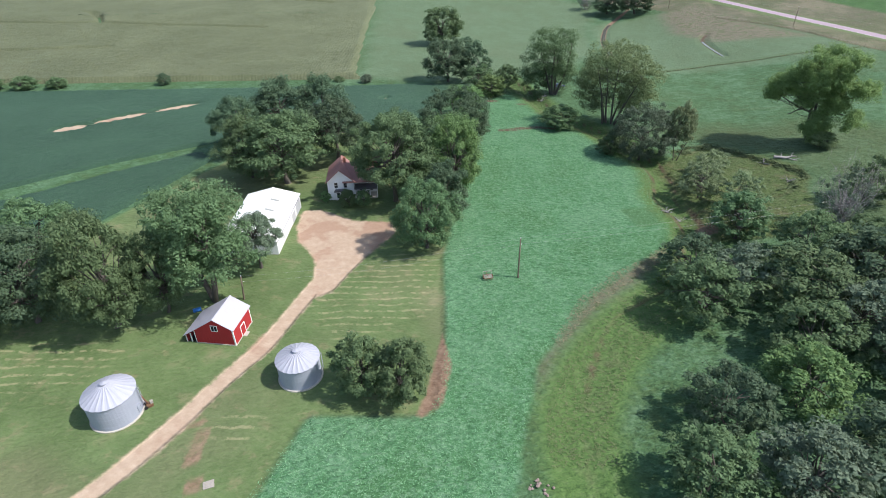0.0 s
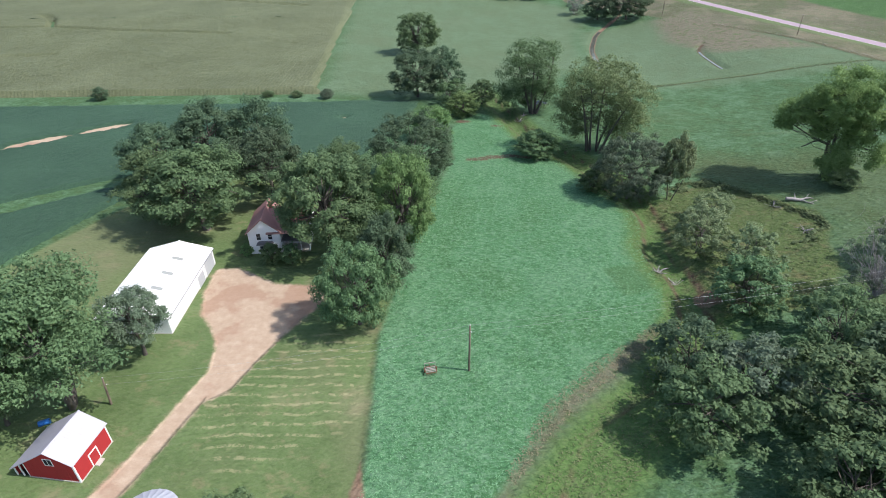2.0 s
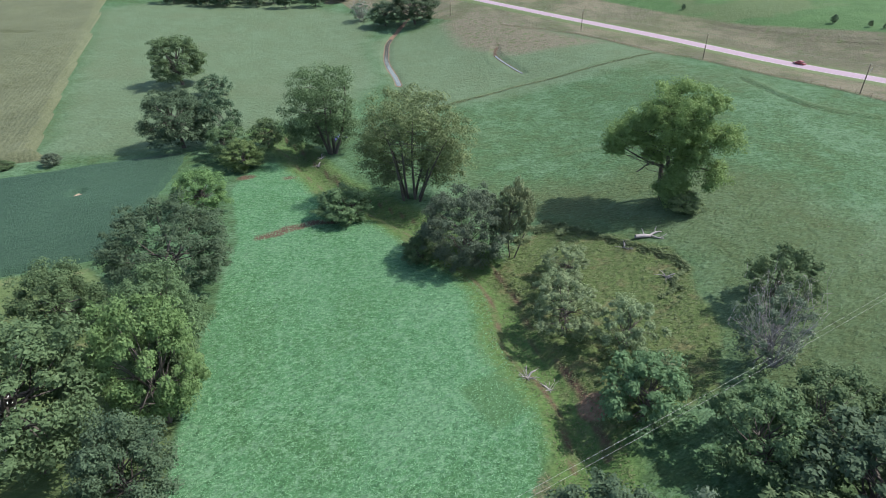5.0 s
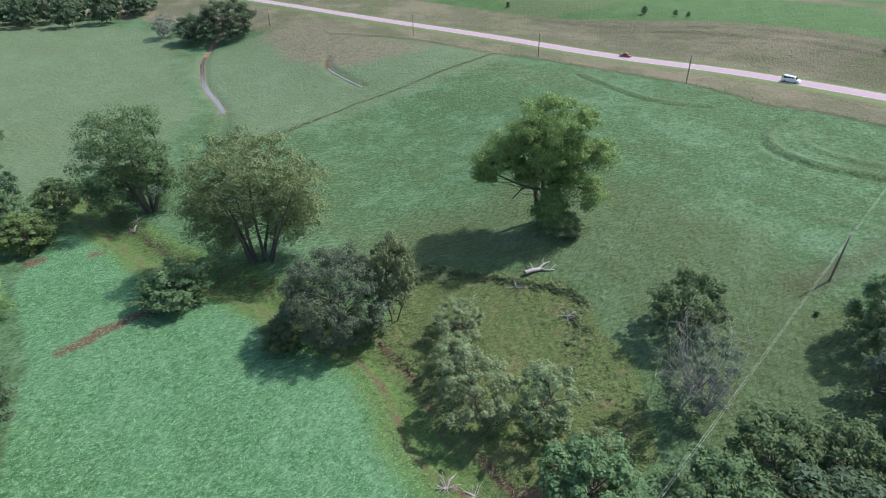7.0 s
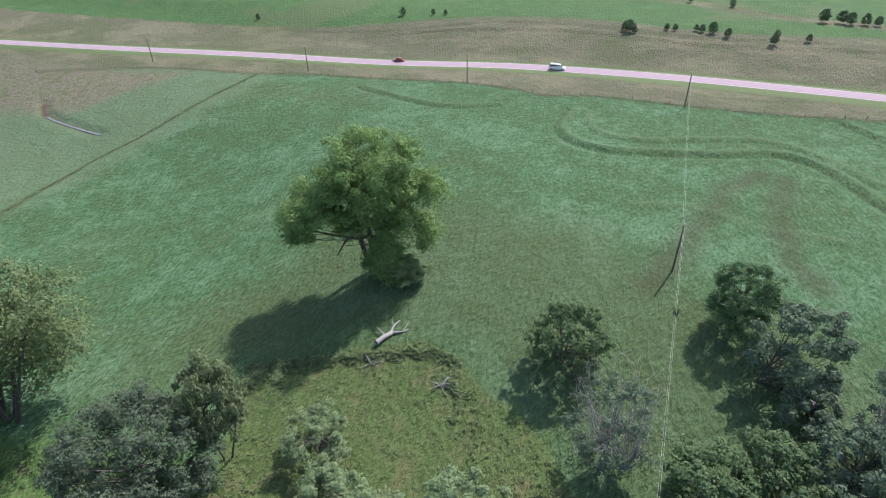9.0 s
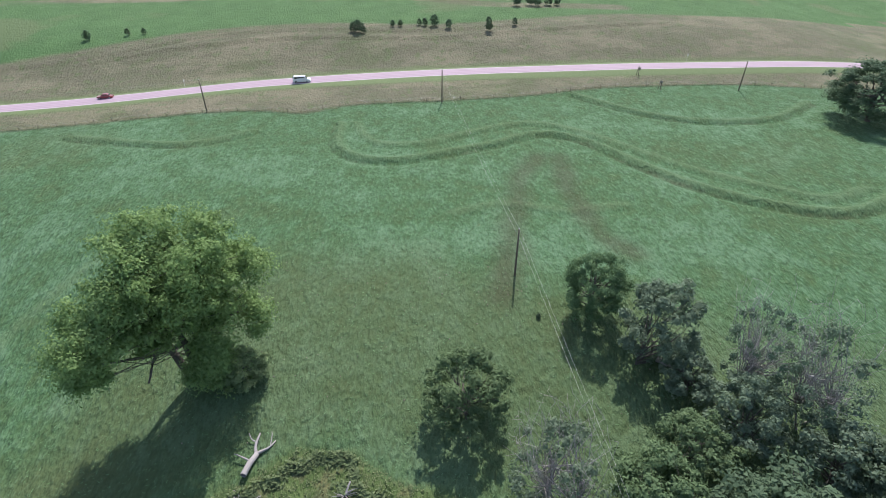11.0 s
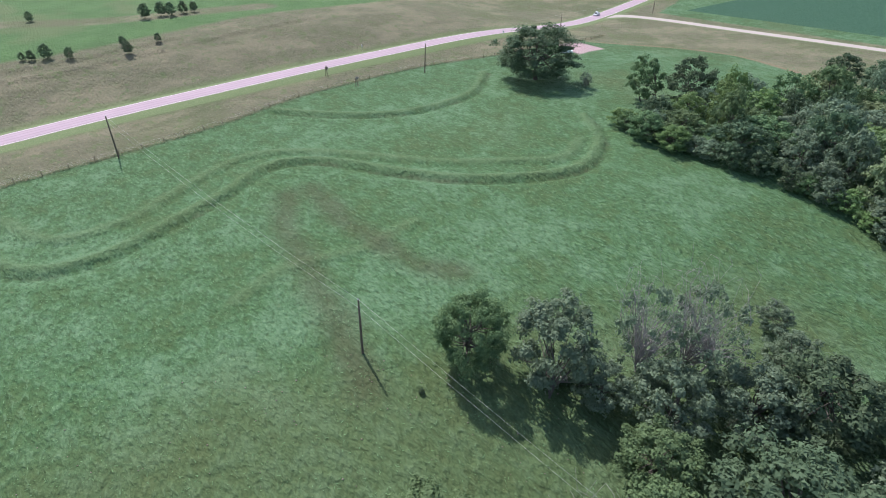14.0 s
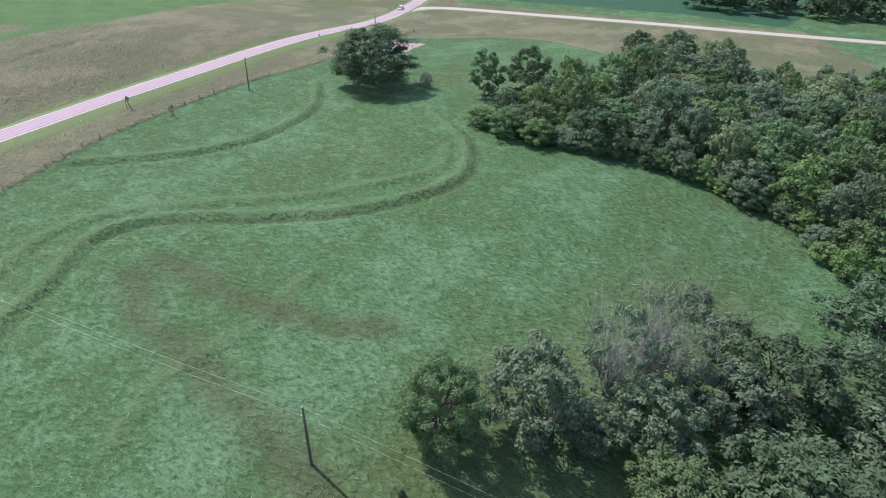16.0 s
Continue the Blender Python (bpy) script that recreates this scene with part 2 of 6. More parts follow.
def ground_material():
    m, nt, b = mat("ground_cover", 0.9, 0, 0.15)
    n_big, n_mid = noise_tex(nt, 0.018, 3), noise_tex(nt, 0.11, 4)
    n_clump, n_fine = noise_tex(nt, 0.75, 6, 0.7), noise_tex(nt, 4.0, 4, 0.75)
    n_lay = noise_tex(nt, 1.5, 5, 0.72, stretch=(0.65, 1.3, 1.0, 0.5))
    relief = noise_tex(nt, 1.15, 3.0, 0.58, stretch=(0.65, 1.35, 1.0, 0.5))      # tussocks laid over by the wind; drives bump and painted shading
    n_soft = noise_tex(nt, 0.30, 2, 0.5)
    grain = calc(nt, "MULTIPLY_ADD", n_lay, 0.52, calc(nt, "MULTIPLY", n_fine, 0.48))
    edge = calc(nt, "MULTIPLY_ADD", n_clump, 2.2, calc(nt, "MULTIPLY_ADD", n_mid, 3.0, -2.6))
    # rough pasture: deep green with broad mint sweeps and olive patches
    n_sweep = noise_tex(nt, 0.30, 5, 0.65, stretch=(0.85, 1.15, 1.0, 0.7))
    n_broad = noise_tex(nt, 0.045, 4, 0.6, stretch=(1.3, 0.8, 1.0, 0.5))
    sweep = calc(nt, "MULTIPLY_ADD", n_broad, 0.36, calc(nt, "MULTIPLY_ADD", n_mid, 0.24, calc(nt, "MULTIPLY", n_sweep, 0.40)))
    past = ramp(nt, sweep, [(0.40, (0.057, 0.097, 0.038)), (0.49, (0.056, 0.116, 0.050)), (0.58, (0.082, 0.156, 0.083))])
    past = mix(nt, calc(nt, "MULTIPLY", stepped(nt, n_big, 0.54, 0.68), 0.45), past, (0.078, 0.094, 0.041))
    mint = calc(nt, "MULTIPLY", stepped(nt, calc(nt, "ADD", grain, calc(nt, "MULTIPLY_ADD", sweep, 0.8, -0.4)), 0.50, 0.61), 0.42)
    past = mix(nt, mint, past, (0.111, 0.179, 0.101))
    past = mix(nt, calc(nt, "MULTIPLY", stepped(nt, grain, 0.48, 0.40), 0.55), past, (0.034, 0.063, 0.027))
    # small-lump shading painted into the colour
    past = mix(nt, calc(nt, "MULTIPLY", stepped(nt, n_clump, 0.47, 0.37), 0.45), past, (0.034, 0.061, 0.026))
    # relief shading put into the colour: lit crests paler, shaded hollows darker
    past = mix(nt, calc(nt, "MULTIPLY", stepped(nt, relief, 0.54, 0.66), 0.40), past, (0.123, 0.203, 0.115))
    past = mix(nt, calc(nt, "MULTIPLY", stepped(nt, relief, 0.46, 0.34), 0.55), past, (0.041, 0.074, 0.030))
    # hay: thick blue-green regrowth
    hay = ramp(nt, calc(nt, "MULTIPLY_ADD", n_broad, 0.5, calc(nt, "MULTIPLY", n_mid, 0.5)), [(0.40, (0.051, 0.132, 0.052)), (0.5, (0.061, 0.157, 0.069)), (0.6, (0.083, 0.182, 0.092))])
    hay = mix(nt, calc(nt, "MULTIPLY", stepped(nt, grain, 0.51, 0.58), 0.75), hay, (0.146, 0.256, 0.147))
    hay = mix(nt, calc(nt, "MULTIPLY", stepped(nt, grain, 0.49, 0.42), 0.65), hay, (0.034, 0.085, 0.036))
    hay = mix(nt, calc(nt, "MULTIPLY", stepped(nt, n_clump, 0.52, 0.62), 0.4), hay, (0.143, 0.243, 0.152))
    # lawn: mown, warmer green
    lawn = ramp(nt, n_mid, [(0.3, (0.066, 0.103, 0.037)), (0.6, (0.098, 0.145, 0.056)), (0.8, (0.190, 0.177, 0.103))])
    lawn = mix(nt, calc(nt, "MULTIPLY", stepped(nt, grain, 0.42, 0.62), 0.35), lawn, (0.156, 0.182, 0.097))
    lawn = mix(nt, calc(nt, "MULTIPLY", stepped(nt, n_sweep, 0.55, 0.68), 0.5), lawn, (0.190, 0.172, 0.098))
    # shade of the relief hollows, painted darker
    lawn = mix(nt, calc(nt, "MULTIPLY", stepped(nt, relief, 0.47, 0.36), 0.35), lawn, (0.062, 0.098, 0.034))
    # clippings in drying rows
    wav = node(nt, "ShaderNodeTexWave", Scale=0.16, Distortion=3.2, Detail=3.0, Detail_Scale=1.2)
    wav.bands_direction = "Y"
    nt.links.new(coords(nt), wav.inputs["Vector"])
    rows = calc(nt, "MULTIPLY", stepped(nt, wav.outputs["Fac"], 0.72, 0.95), stepped(nt, n_clump, 0.44, 0.56))
    rows = calc(nt, "MULTIPLY", rows, stepped(nt, attr(nt, "sd_rows"), -1.5, 1.5))
    hay = mix(nt, calc(nt, "MULTIPLY", stepped(nt, attr(nt, "sd_cut"), -0.8, 0.8), 0.7), hay, (0.054, 0.115, 0.044))
    lawn = mix(nt, calc(nt, "MULTIPLY", stepped(nt, n_big, 0.5, 0.62), 0.4), lawn, (0.148, 0.134, 0.084))
    lawn = mix(nt, calc(nt, "MULTIPLY", rows, 0.5), lawn, (0.312, 0.285, 0.167))
    verge = ramp(nt, n_mid, [(0.3, (0.081, 0.096, 0.051)), (0.5, (0.116, 0.109, 0.074)), (0.7, (0.090, 0.099, 0.055))])
    verge = mix(nt, calc(nt, "MULTIPLY", stepped(nt, grain, 0.45, 0.65), 0.6), verge, (0.182, 0.164, 0.112))
    verge = mix(nt, calc(nt, "MULTIPLY", stepped(nt, n_big, 0.46, 0.58), 0.55), verge, (0.081, 0.098, 0.047))
    verge = mix(nt, calc(nt, "MULTIPLY", stepped(nt, n_clump, 0.46, 0.3), 0.6), verge, (0.065, 0.085, 0.040))
    verge = mix(nt, calc(nt, "MULTIPLY", stepped(nt, n_broad, 0.47, 0.62), 0.4), verge, (0.225, 0.194, 0.137))
    verge = mix(nt, calc(nt, "MULTIPLY", stepped(nt, n_sweep, 0.54, 0.64), 0.6), verge, (0.085, 0.122, 0.049))
    dry = ramp(nt, n_sweep, [(0.36, (0.097, 0.123, 0.054)), (0.46, (0.135, 0.121, 0.085)), (0.54, (0.164, 0.144, 0.108)), (0.64, (0.105, 0.130, 0.062))])
    soil = ramp(nt, n_clump, [(0.3, (0.146, 0.091, 0.061)), (0.7, (0.243, 0.170, 0.121))])
    gravel = ramp(nt, n_clump, [(0.3, (0.319, 0.232, 0.167)), (0.55, (0.380, 0.288, 0.213)), (0.75, (0.442, 0.351, 0.267))])
    gravel = mix(nt, calc(nt, "MULTIPLY", stepped(nt, n_mid, 0.50, 0.62), 0.65), gravel, (0.274, 0.168, 0.118))
    gravel = mix(nt, calc(nt, "MULTIPLY", stepped(nt, n_fine, 0.5, 0.75), 0.2), gravel, (0.228, 0.157, 0.111))
    field = ramp(nt, n_mid, [(0.3, (0.054, 0.108, 0.038)), (0.7, (0.071, 0.137, 0.050))])
    field = mix(nt, calc(nt, "MULTIPLY", stepped(nt, n_big, 0.55, 0.62), 0.7), field, (0.096, 0.122, 0.058))
    weeds = ramp(nt, n_clump, [(0.3, (0.049, 0.089, 0.028)), (0.5, (0.079, 0.141, 0.043)), (0.7, (0.107, 0.156, 0.061))])
    weeds = mix(nt, calc(nt, "MULTIPLY", stepped(nt, n_mid, 0.58, 0.75), 0.5), weeds, (0.123, 0.107, 0.070))
    thicket = ramp(nt, n_clump, [(0.3, (0.049, 0.078, 0.026)), (0.5, (0.078, 0.116, 0.040)), (0.7, (0.110, 0.140, 0.057))])
    thicket = mix(nt, calc(nt, "MULTIPLY", stepped(nt, n_sweep, 0.52, 0.66), 0.6), thicket, (0.146, 0.128, 0.069))
    beans = ramp(nt, n_clump, [(0.3, (0.021, 0.064, 0.038)), (0.7, (0.036, 0.091, 0.056))])
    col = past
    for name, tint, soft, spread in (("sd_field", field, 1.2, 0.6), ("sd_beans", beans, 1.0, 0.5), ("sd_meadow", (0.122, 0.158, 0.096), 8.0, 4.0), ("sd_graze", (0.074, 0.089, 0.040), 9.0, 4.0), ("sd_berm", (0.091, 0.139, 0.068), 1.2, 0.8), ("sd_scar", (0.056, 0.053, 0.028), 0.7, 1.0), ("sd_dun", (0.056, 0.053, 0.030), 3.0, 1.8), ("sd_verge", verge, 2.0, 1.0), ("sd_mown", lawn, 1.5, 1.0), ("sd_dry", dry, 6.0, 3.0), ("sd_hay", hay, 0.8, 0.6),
                                     ("sd_weeds", weeds, 2.0, 1.2), ("sd_thicket", thicket, 1.2, 0.8), ("sd_lawn", lawn, 0.8, 0.5), ("sd_mud", (0.105, 0.072, 0.050), 0.6, 0.5), ("sd_soil", soil, 0.4, 0.45), ("sd_track", soil, 0.5, 0.5), ("sd_drive", gravel, 0.55, 0.75), ("sd_pink", (0.344, 0.246, 0.262), 0.8, 0.6)):
        f = stepped(nt, calc(nt, "ADD", attr(nt, name), calc(nt, "MULTIPLY", edge, spread)), -soft, soft)
        if name == "sd_graze":
            f = calc(nt, "MULTIPLY", f, 0.85)
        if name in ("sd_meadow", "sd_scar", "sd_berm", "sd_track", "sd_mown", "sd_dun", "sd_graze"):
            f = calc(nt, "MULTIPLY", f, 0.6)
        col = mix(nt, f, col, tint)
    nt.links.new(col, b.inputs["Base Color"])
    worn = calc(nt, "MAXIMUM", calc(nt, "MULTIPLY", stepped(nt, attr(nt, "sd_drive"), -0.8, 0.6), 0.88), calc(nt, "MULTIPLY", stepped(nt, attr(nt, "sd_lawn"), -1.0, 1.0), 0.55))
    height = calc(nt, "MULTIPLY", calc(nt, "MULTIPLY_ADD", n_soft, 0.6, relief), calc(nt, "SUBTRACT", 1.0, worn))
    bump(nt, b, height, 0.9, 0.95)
    return m


def build_ground():
    xs, ys = spaced(-2600, -150, 310, 2600, 1.7), spaced(-2600, -200, 420, 2600, 1.7)
    xs = np.r_[xs[xs < 144.5], np.arange(145, 224, 1.0), xs[xs > 224]]      # finer where the terraces lie
    ys = np.r_[ys[ys < 3.5], np.arange(4, 152, 1.15), ys[ys > 152]]
    me, gx, gy = grid_mesh("ground", xs, ys, land)
    smooth_faces(me)
    creek = np.abs(to_path(gx, gy, CREEK_S))
    layers = {
        "sd_hay": np.maximum(np.minimum(in_area(gx, gy, HAY), creek - 3.2), -25),
        "sd_lawn": in_area(gx, gy, LAWN),
        "sd_drive": np.maximum.reduce([in_area(gx, gy, YARD), 1.75 - np.abs(to_path(gx, gy, DRIVE_S)), *[b - np.hypot(((gx - cx) * 0.72 + (gy - cy) * 0.69) * b / a, -(gx - cx) * 0.69 + (gy - cy) * 0.72) for cx, cy, a, b in SOY_GAPS]]),
        "sd_pink": in_area(gx, gy, [(217, -40), (233, -46), (236, -62), (222, -62)]),
        "sd_field": np.minimum(to_path(gx, gy, RIDGE_S), np.abs(to_path(gx, gy, smoothed(STRIP, 5))) - 4.0),
        "sd_dry": np.maximum(in_area(gx, gy, DRY), in_area(gx, gy, BANK)),
        "sd_mown": 7.5 - np.abs(to_path(gx, gy, ROAD_S)),
        "sd_dun": np.maximum(2.2 - np.minimum(np.abs(to_path(gx, gy, SWALES[0])), np.abs(to_path(gx, gy, SWALES[1]))), 0.5 - np.abs(to_path(gx, gy, [(-2, 61), (0.1, 79), (-0.3, 105), (2.6, 122)]))),
        "sd_meadow": np.maximum(in_area(gx, gy, MEADOW), in_area(gx, gy, [(80, 262), (205, 262), (178, 420), (100, 400)])),
        "sd_graze": in_area(gx, gy, FLANK),
        "sd_cut": in_area(gx, gy, CUT),
        "sd_rows": np.maximum.reduce([in_area(gx, gy, r) for r in ROWS]),
        "sd_soil": np.maximum.reduce([in_area(gx, gy, BROWN), 0.35 - np.abs(np.abs(to_path(gx, gy, SPUR_S)) - 0.9),
                                      2.4 - np.hypot(gx - 62.7, gy - 114), 1.5 - np.abs(to_path(gx, gy, [p for p in RUN_S if p[1] > 297]))]),
        "sd_mud": np.maximum.reduce([1.3 - np.abs(to_path(gx, gy, [(20.5, 183), (24.4, 183.3), (27, 184.8), (30, 184.6), (33, 185.8), (35, 185.0), (38.7, 184.2)])), 2.0 - np.hypot((gx - 20.5) * 0.7, gy - 222), 0.5 - np.abs(creek - 2.6) - 3.0 * (gy < 105), 0.25 - np.abs(to_path(gx, gy, DITCH)), 0.8 - np.abs(to_path(gx, gy, RUN_BS)), 1.3 - np.hypot((gx - 31.7) * 0.6, gy - 217)]),
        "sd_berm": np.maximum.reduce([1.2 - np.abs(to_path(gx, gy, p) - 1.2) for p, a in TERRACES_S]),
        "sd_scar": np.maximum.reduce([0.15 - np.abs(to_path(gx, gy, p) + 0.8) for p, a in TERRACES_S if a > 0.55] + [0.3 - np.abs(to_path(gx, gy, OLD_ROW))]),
        "sd_track": 1.1 - np.abs(to_path(gx, gy, smoothed(TRACK, 4))),
        "sd_weeds": 6.5 - creek,
        "sd_thicket": in_area(gx, gy, THICKET),
        "sd_beans": in_area(gx, gy, BEANS_FAR),
    }
    layers["sd_verge"] = np.maximum(in_area(gx, gy, [(240, -66), (216, -98), (192, -113), (159, -106), (129, -90), (100, -80), (60, -150), (90, -208), (213, -180), (290, -165), (262, -70)]), np.minimum(1.0 - layers["sd_field"], -to_path(gx, gy, FENCE_S) * FENCE_SIDE))
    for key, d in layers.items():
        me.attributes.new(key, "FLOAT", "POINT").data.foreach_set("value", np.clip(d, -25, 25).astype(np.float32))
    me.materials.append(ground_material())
    return tagged(new("ground", me), "rolling farmland of pasture, hay and mown grass", "ground", kind="structure")


FENCE_SIDE = -1.0 if to_path(np.array([245.0]), np.array([150.0]), FENCE_S)[0] > 0 else 1.0
RIDGE_S = RIDGE_S if to_path(np.array([330.0]), np.array([150.0]), RIDGE_S)[0] > 0 else RIDGE_S[::-1]
build_ground()


def ribbon(name, path, half, lift, material, label, step=3.0, crown=0.0):
    """A strip laid along a path on the land, with edges that go down into it."""
    pts = np.array(path, float)
    seg = np.r_[0, np.cumsum(np.hypot(*np.diff(pts, axis=0).T))]
    s = np.arange(0, seg[-1], step)
    px, py = np.interp(s, seg, pts[:, 0]), np.interp(s, seg, pts[:, 1])
    tx, ty = np.gradient(px), np.gradient(py)
    ln = np.hypot(tx, ty)
    nx_, ny_ = -ty / ln, tx / ln
    offs = np.array([-half - 3.5, -half, -half * 0.5, 0, half * 0.5, half, half + 3.5])
    X, Y = px[:, None] + nx_[:, None] * offs, py[:, None] + ny_[:, None] * offs
    mid = np.max([swell(px, py)] + [land(X[:, k], Y[:, k]) for k in range(1, 6)], axis=0)
    k = np.ones(9) / 9
    mid = np.convolve(np.pad(mid, 4, mode="edge"), k, "valid")
    Z = mid[:, None] + lift + np.array([-1.0, 0, crown * 0.7, crown, crown * 0.7, 0, -1.0])
    for k in (0, 6):
        Z[:, k] = land(X[:, k], Y[:, k]) - 0.2
    me = bpy.data.meshes.new(name)
    me.vertices.add(X.size)
    me.vertices.foreach_set("co", np.stack([X, Y, Z], -1).ravel())
    i = (np.arange(len(s) - 1)[:, None] * 7 + np.arange(6)[None]).ravel()
    fill_faces(me, np.stack([i, i + 1, i + 8, i + 7], 1)[:, ::-1])
    across = np.tile(offs, len(s)).astype(np.float32)
    me.attributes.new("across", "FLOAT", "POINT").data.foreach_set("value", across)
    me.materials.append(material)
    return tagged(new(name, me), label, "road", kind="structure"), (px, py, mid + lift + crown, nx_, ny_)


def road_material(name, base, edge_at, line=True):
    m, nt, b = mat(name, 0.85, 0, 0.3)
    n1, n2 = noise_tex(nt, 0.25, 4), noise_tex(nt, 5.0, 3)
    col = mix(nt, n1, tuple(c * 0.88 for c in base), tuple(c * 1.1 for c in base))
    col = mix(nt, calc(nt, "MULTIPLY", n2, 0.25), col, tuple(c * 0.6 for c in base))
    a = calc(nt, "ABSOLUTE", attr(nt, "across"))
    wheel = calc(nt, "SUBTRACT", 1.0, calc(nt, "MULTIPLY", calc(nt, "ABSOLUTE", calc(nt, "SUBTRACT", calc(nt, "ABSOLUTE", calc(nt, "SUBTRACT", a, 1.75)), 0.85)), 3.0), clamp=True)
    col = mix(nt, calc(nt, "MULTIPLY", wheel, 0.55), col, tuple(c * 0.6 for c in base))
    if line:
        white = calc(nt, "LESS_THAN", calc(nt, "ABSOLUTE", calc(nt, "SUBTRACT", a, edge_at)), 0.09)
        col = mix(nt, calc(nt, "MULTIPLY", white, 0.7), col, (0.75, 0.72, 0.70))
    shoulder = stepped(nt, calc(nt, "ADD", a, calc(nt, "MULTIPLY", n1, 0.6)), edge_at + 0.45, edge_at + 0.75)
    col = mix(nt, shoulder, col, mix(nt, stepped(nt, n2, 0.35, 0.7), (0.085, 0.125, 0.048), (0.150, 0.180, 0.080)))
    nt.links.new(col, b.inputs["Base Color"])
    bump(nt, b, n2, 0.2, 0.02)
    return m


PINK = (0.335, 0.245, 0.300)
road, road_line = ribbon("road", ROAD_S, 3.7, 0.12, road_material("pink_asphalt", PINK, 3.3), "two-lane rural road of pinkish quartzite asphalt", crown=0.08)
ribbon("road_side", CROSS_S, 3.2, 0.10, road_material("pale_gravel_road", (0.38, 0.32, 0.31), 2.9, False), "pale side road joining the main road", crown=0.05)


# ---- crops and grass ----
def crop_material(name, dark, light, pitch, across, rows=0.10):
    m, nt, b = mat(name, 0.75, 0, 0.2)
    w = node(nt, "ShaderNodeTexWave", Scale=0.314 / pitch, Distortion=0.35, Detail=2.0, Detail_Scale=2.0)
    w.bands_direction = across
    nt.links.new(coords(nt), w.inputs["Vector"])
    n1, n2, n3 = noise_tex(nt, 0.03, 3), noise_tex(nt, 0.9, 5, 0.7), noise_tex(nt, 3.5, 3, 0.7)
    f = calc(nt, "MULTIPLY_ADD", n2, 0.7, calc(nt, "MULTIPLY_ADD", w.outputs["Fac"], rows, calc(nt, "MULTIPLY_ADD", n1, 0.5, -0.22)))
    col = mix(nt, stepped(nt, f, 0.15, 0.85), dark, light)
    nt.links.new(col, b.inputs["Base Color"])
    bump(nt, b, calc(nt, "MULTIPLY_ADD", w.outputs["Fac"], rows * 1.8, calc(nt, "MULTIPLY_ADD", n3, 0.8, n2)), 0.9, 0.5)
    return m


def crop_sheet(name, xs, ys, cover, height, material, label, seed, rough=0.18):
    """A stand of crop as one thick sheet: its top follows the land and its edges fall to the ground."""
    rng = np.random.default_rng(seed)
    gx, gy = np.meshgrid(xs, ys)
    c = cover(gx, gy)
    top = land(gx, gy) - 0.25 + (height + 0.25) * np.clip(c / 0.9, 0, 1) + rng.normal(0, rough, gx.shape) * (c > 0.6) * height * 0.5
    nx, ny = len(xs), len(ys)
    i = (np.arange(ny - 1)[:, None] * nx + np.arange(nx - 1)[None]).ravel()
    quads = np.stack([i, i + 1, i + nx + 1, i + nx], 1)
    quads = quads[(c.ravel()[quads] > -0.8).any(1)]
    used, inv = np.unique(quads, return_inverse=True)
    me = bpy.data.meshes.new(name)
    me.vertices.add(len(used))
    me.vertices.foreach_set("co", np.stack([gx, gy, top], -1).reshape(-1, 3)[used].ravel())
    fill_faces(me, inv.reshape(-1, 4))
    me.materials.append(material)
    return tagged(new(name, me), label, "crop", kind="stuff")


SOY = [(-420, 247), (-194, 247.3), (-86, 247.5), (-7, 250.5), (4.5, 250.5), (2, 236), (-1, 224), (-6, 205), (-12, 187), (-30, 187), (-50, 186), (-66, 178.5), (-76, 174), (-100, 158.5), (-118, 144.5), (-160, 112), (-420, -60)]
SOY_LOW = [(-155, 108), (-114, 137), (-97, 151), (-76, 167), (-70, 160), (-78, 140), (-90, 112), (-150, 100)]
CORN = [(-36.6, 262), (-40.8, 269), (-46.4, 365), (-55, 574), (-62, 760), (-520, 760), (-520, 260), (-203, 261)]
CORN_LANES = [[(-300, 408), (-252, 400), (-229, 402), (-177, 388), (-111, 377)], [(-259, 448), (-240, 425), (-229, 404)], [(-150, 499), (-83, 475)], [(-300, 330), (-240, 322), (-185, 327)]]


def soy_cover(x, y):
    c = np.maximum(in_area(x, y, SOY), in_area(x, y, SOY_LOW))
    for cx, cy, a, b in SOY_GAPS:
        u, v = (x - cx) * 0.72 + (y - cy) * 0.69, -(x - cx) * 0.69 + (y - cy) * 0.72
        c = np.minimum(c, (np.hypot(u / a, v / b) - 1 + 0.25 * np.sin(u * 1.3) * np.cos(v * 2)) * b)
    return c


def corn_cover(x, y):
    c = in_area(x, y, CORN)
    for lane in CORN_LANES:
        c = np.minimum(c, np.abs(to_path(x, y, lane)) - 1.6)
    return c


soy_leaf = crop_material("soybean_leaves", (0.026, 0.060, 0.036), (0.058, 0.118, 0.070), 0.9, "X", 0.03)
corn_leaf = crop_material("tasselled_corn", (0.080, 0.094, 0.048), (0.158, 0.172, 0.098), 1.5, "X")
crop_sheet("soybean_crop", np.arange(-300, 8, 1.4), np.arange(60, 254, 1.4), soy_cover, 0.85, soy_leaf, "dense dark green soybeans in the field", 5)
crop_sheet("corn_crop", np.arange(-330, -34, 1.5), np.arange(258, 430, 1.5), corn_cover, 2.3, corn_leaf, "tall tasselled corn standing in rows", 6)
crop_sheet("corn_crop", np.r_[np.arange(-520, -330, 8.0), np.arange(-330, -34, 3.0)], np.arange(429, 765, 3.0), corn_cover, 2.3, corn_leaf, "tall tasselled corn on the far slope", 7)


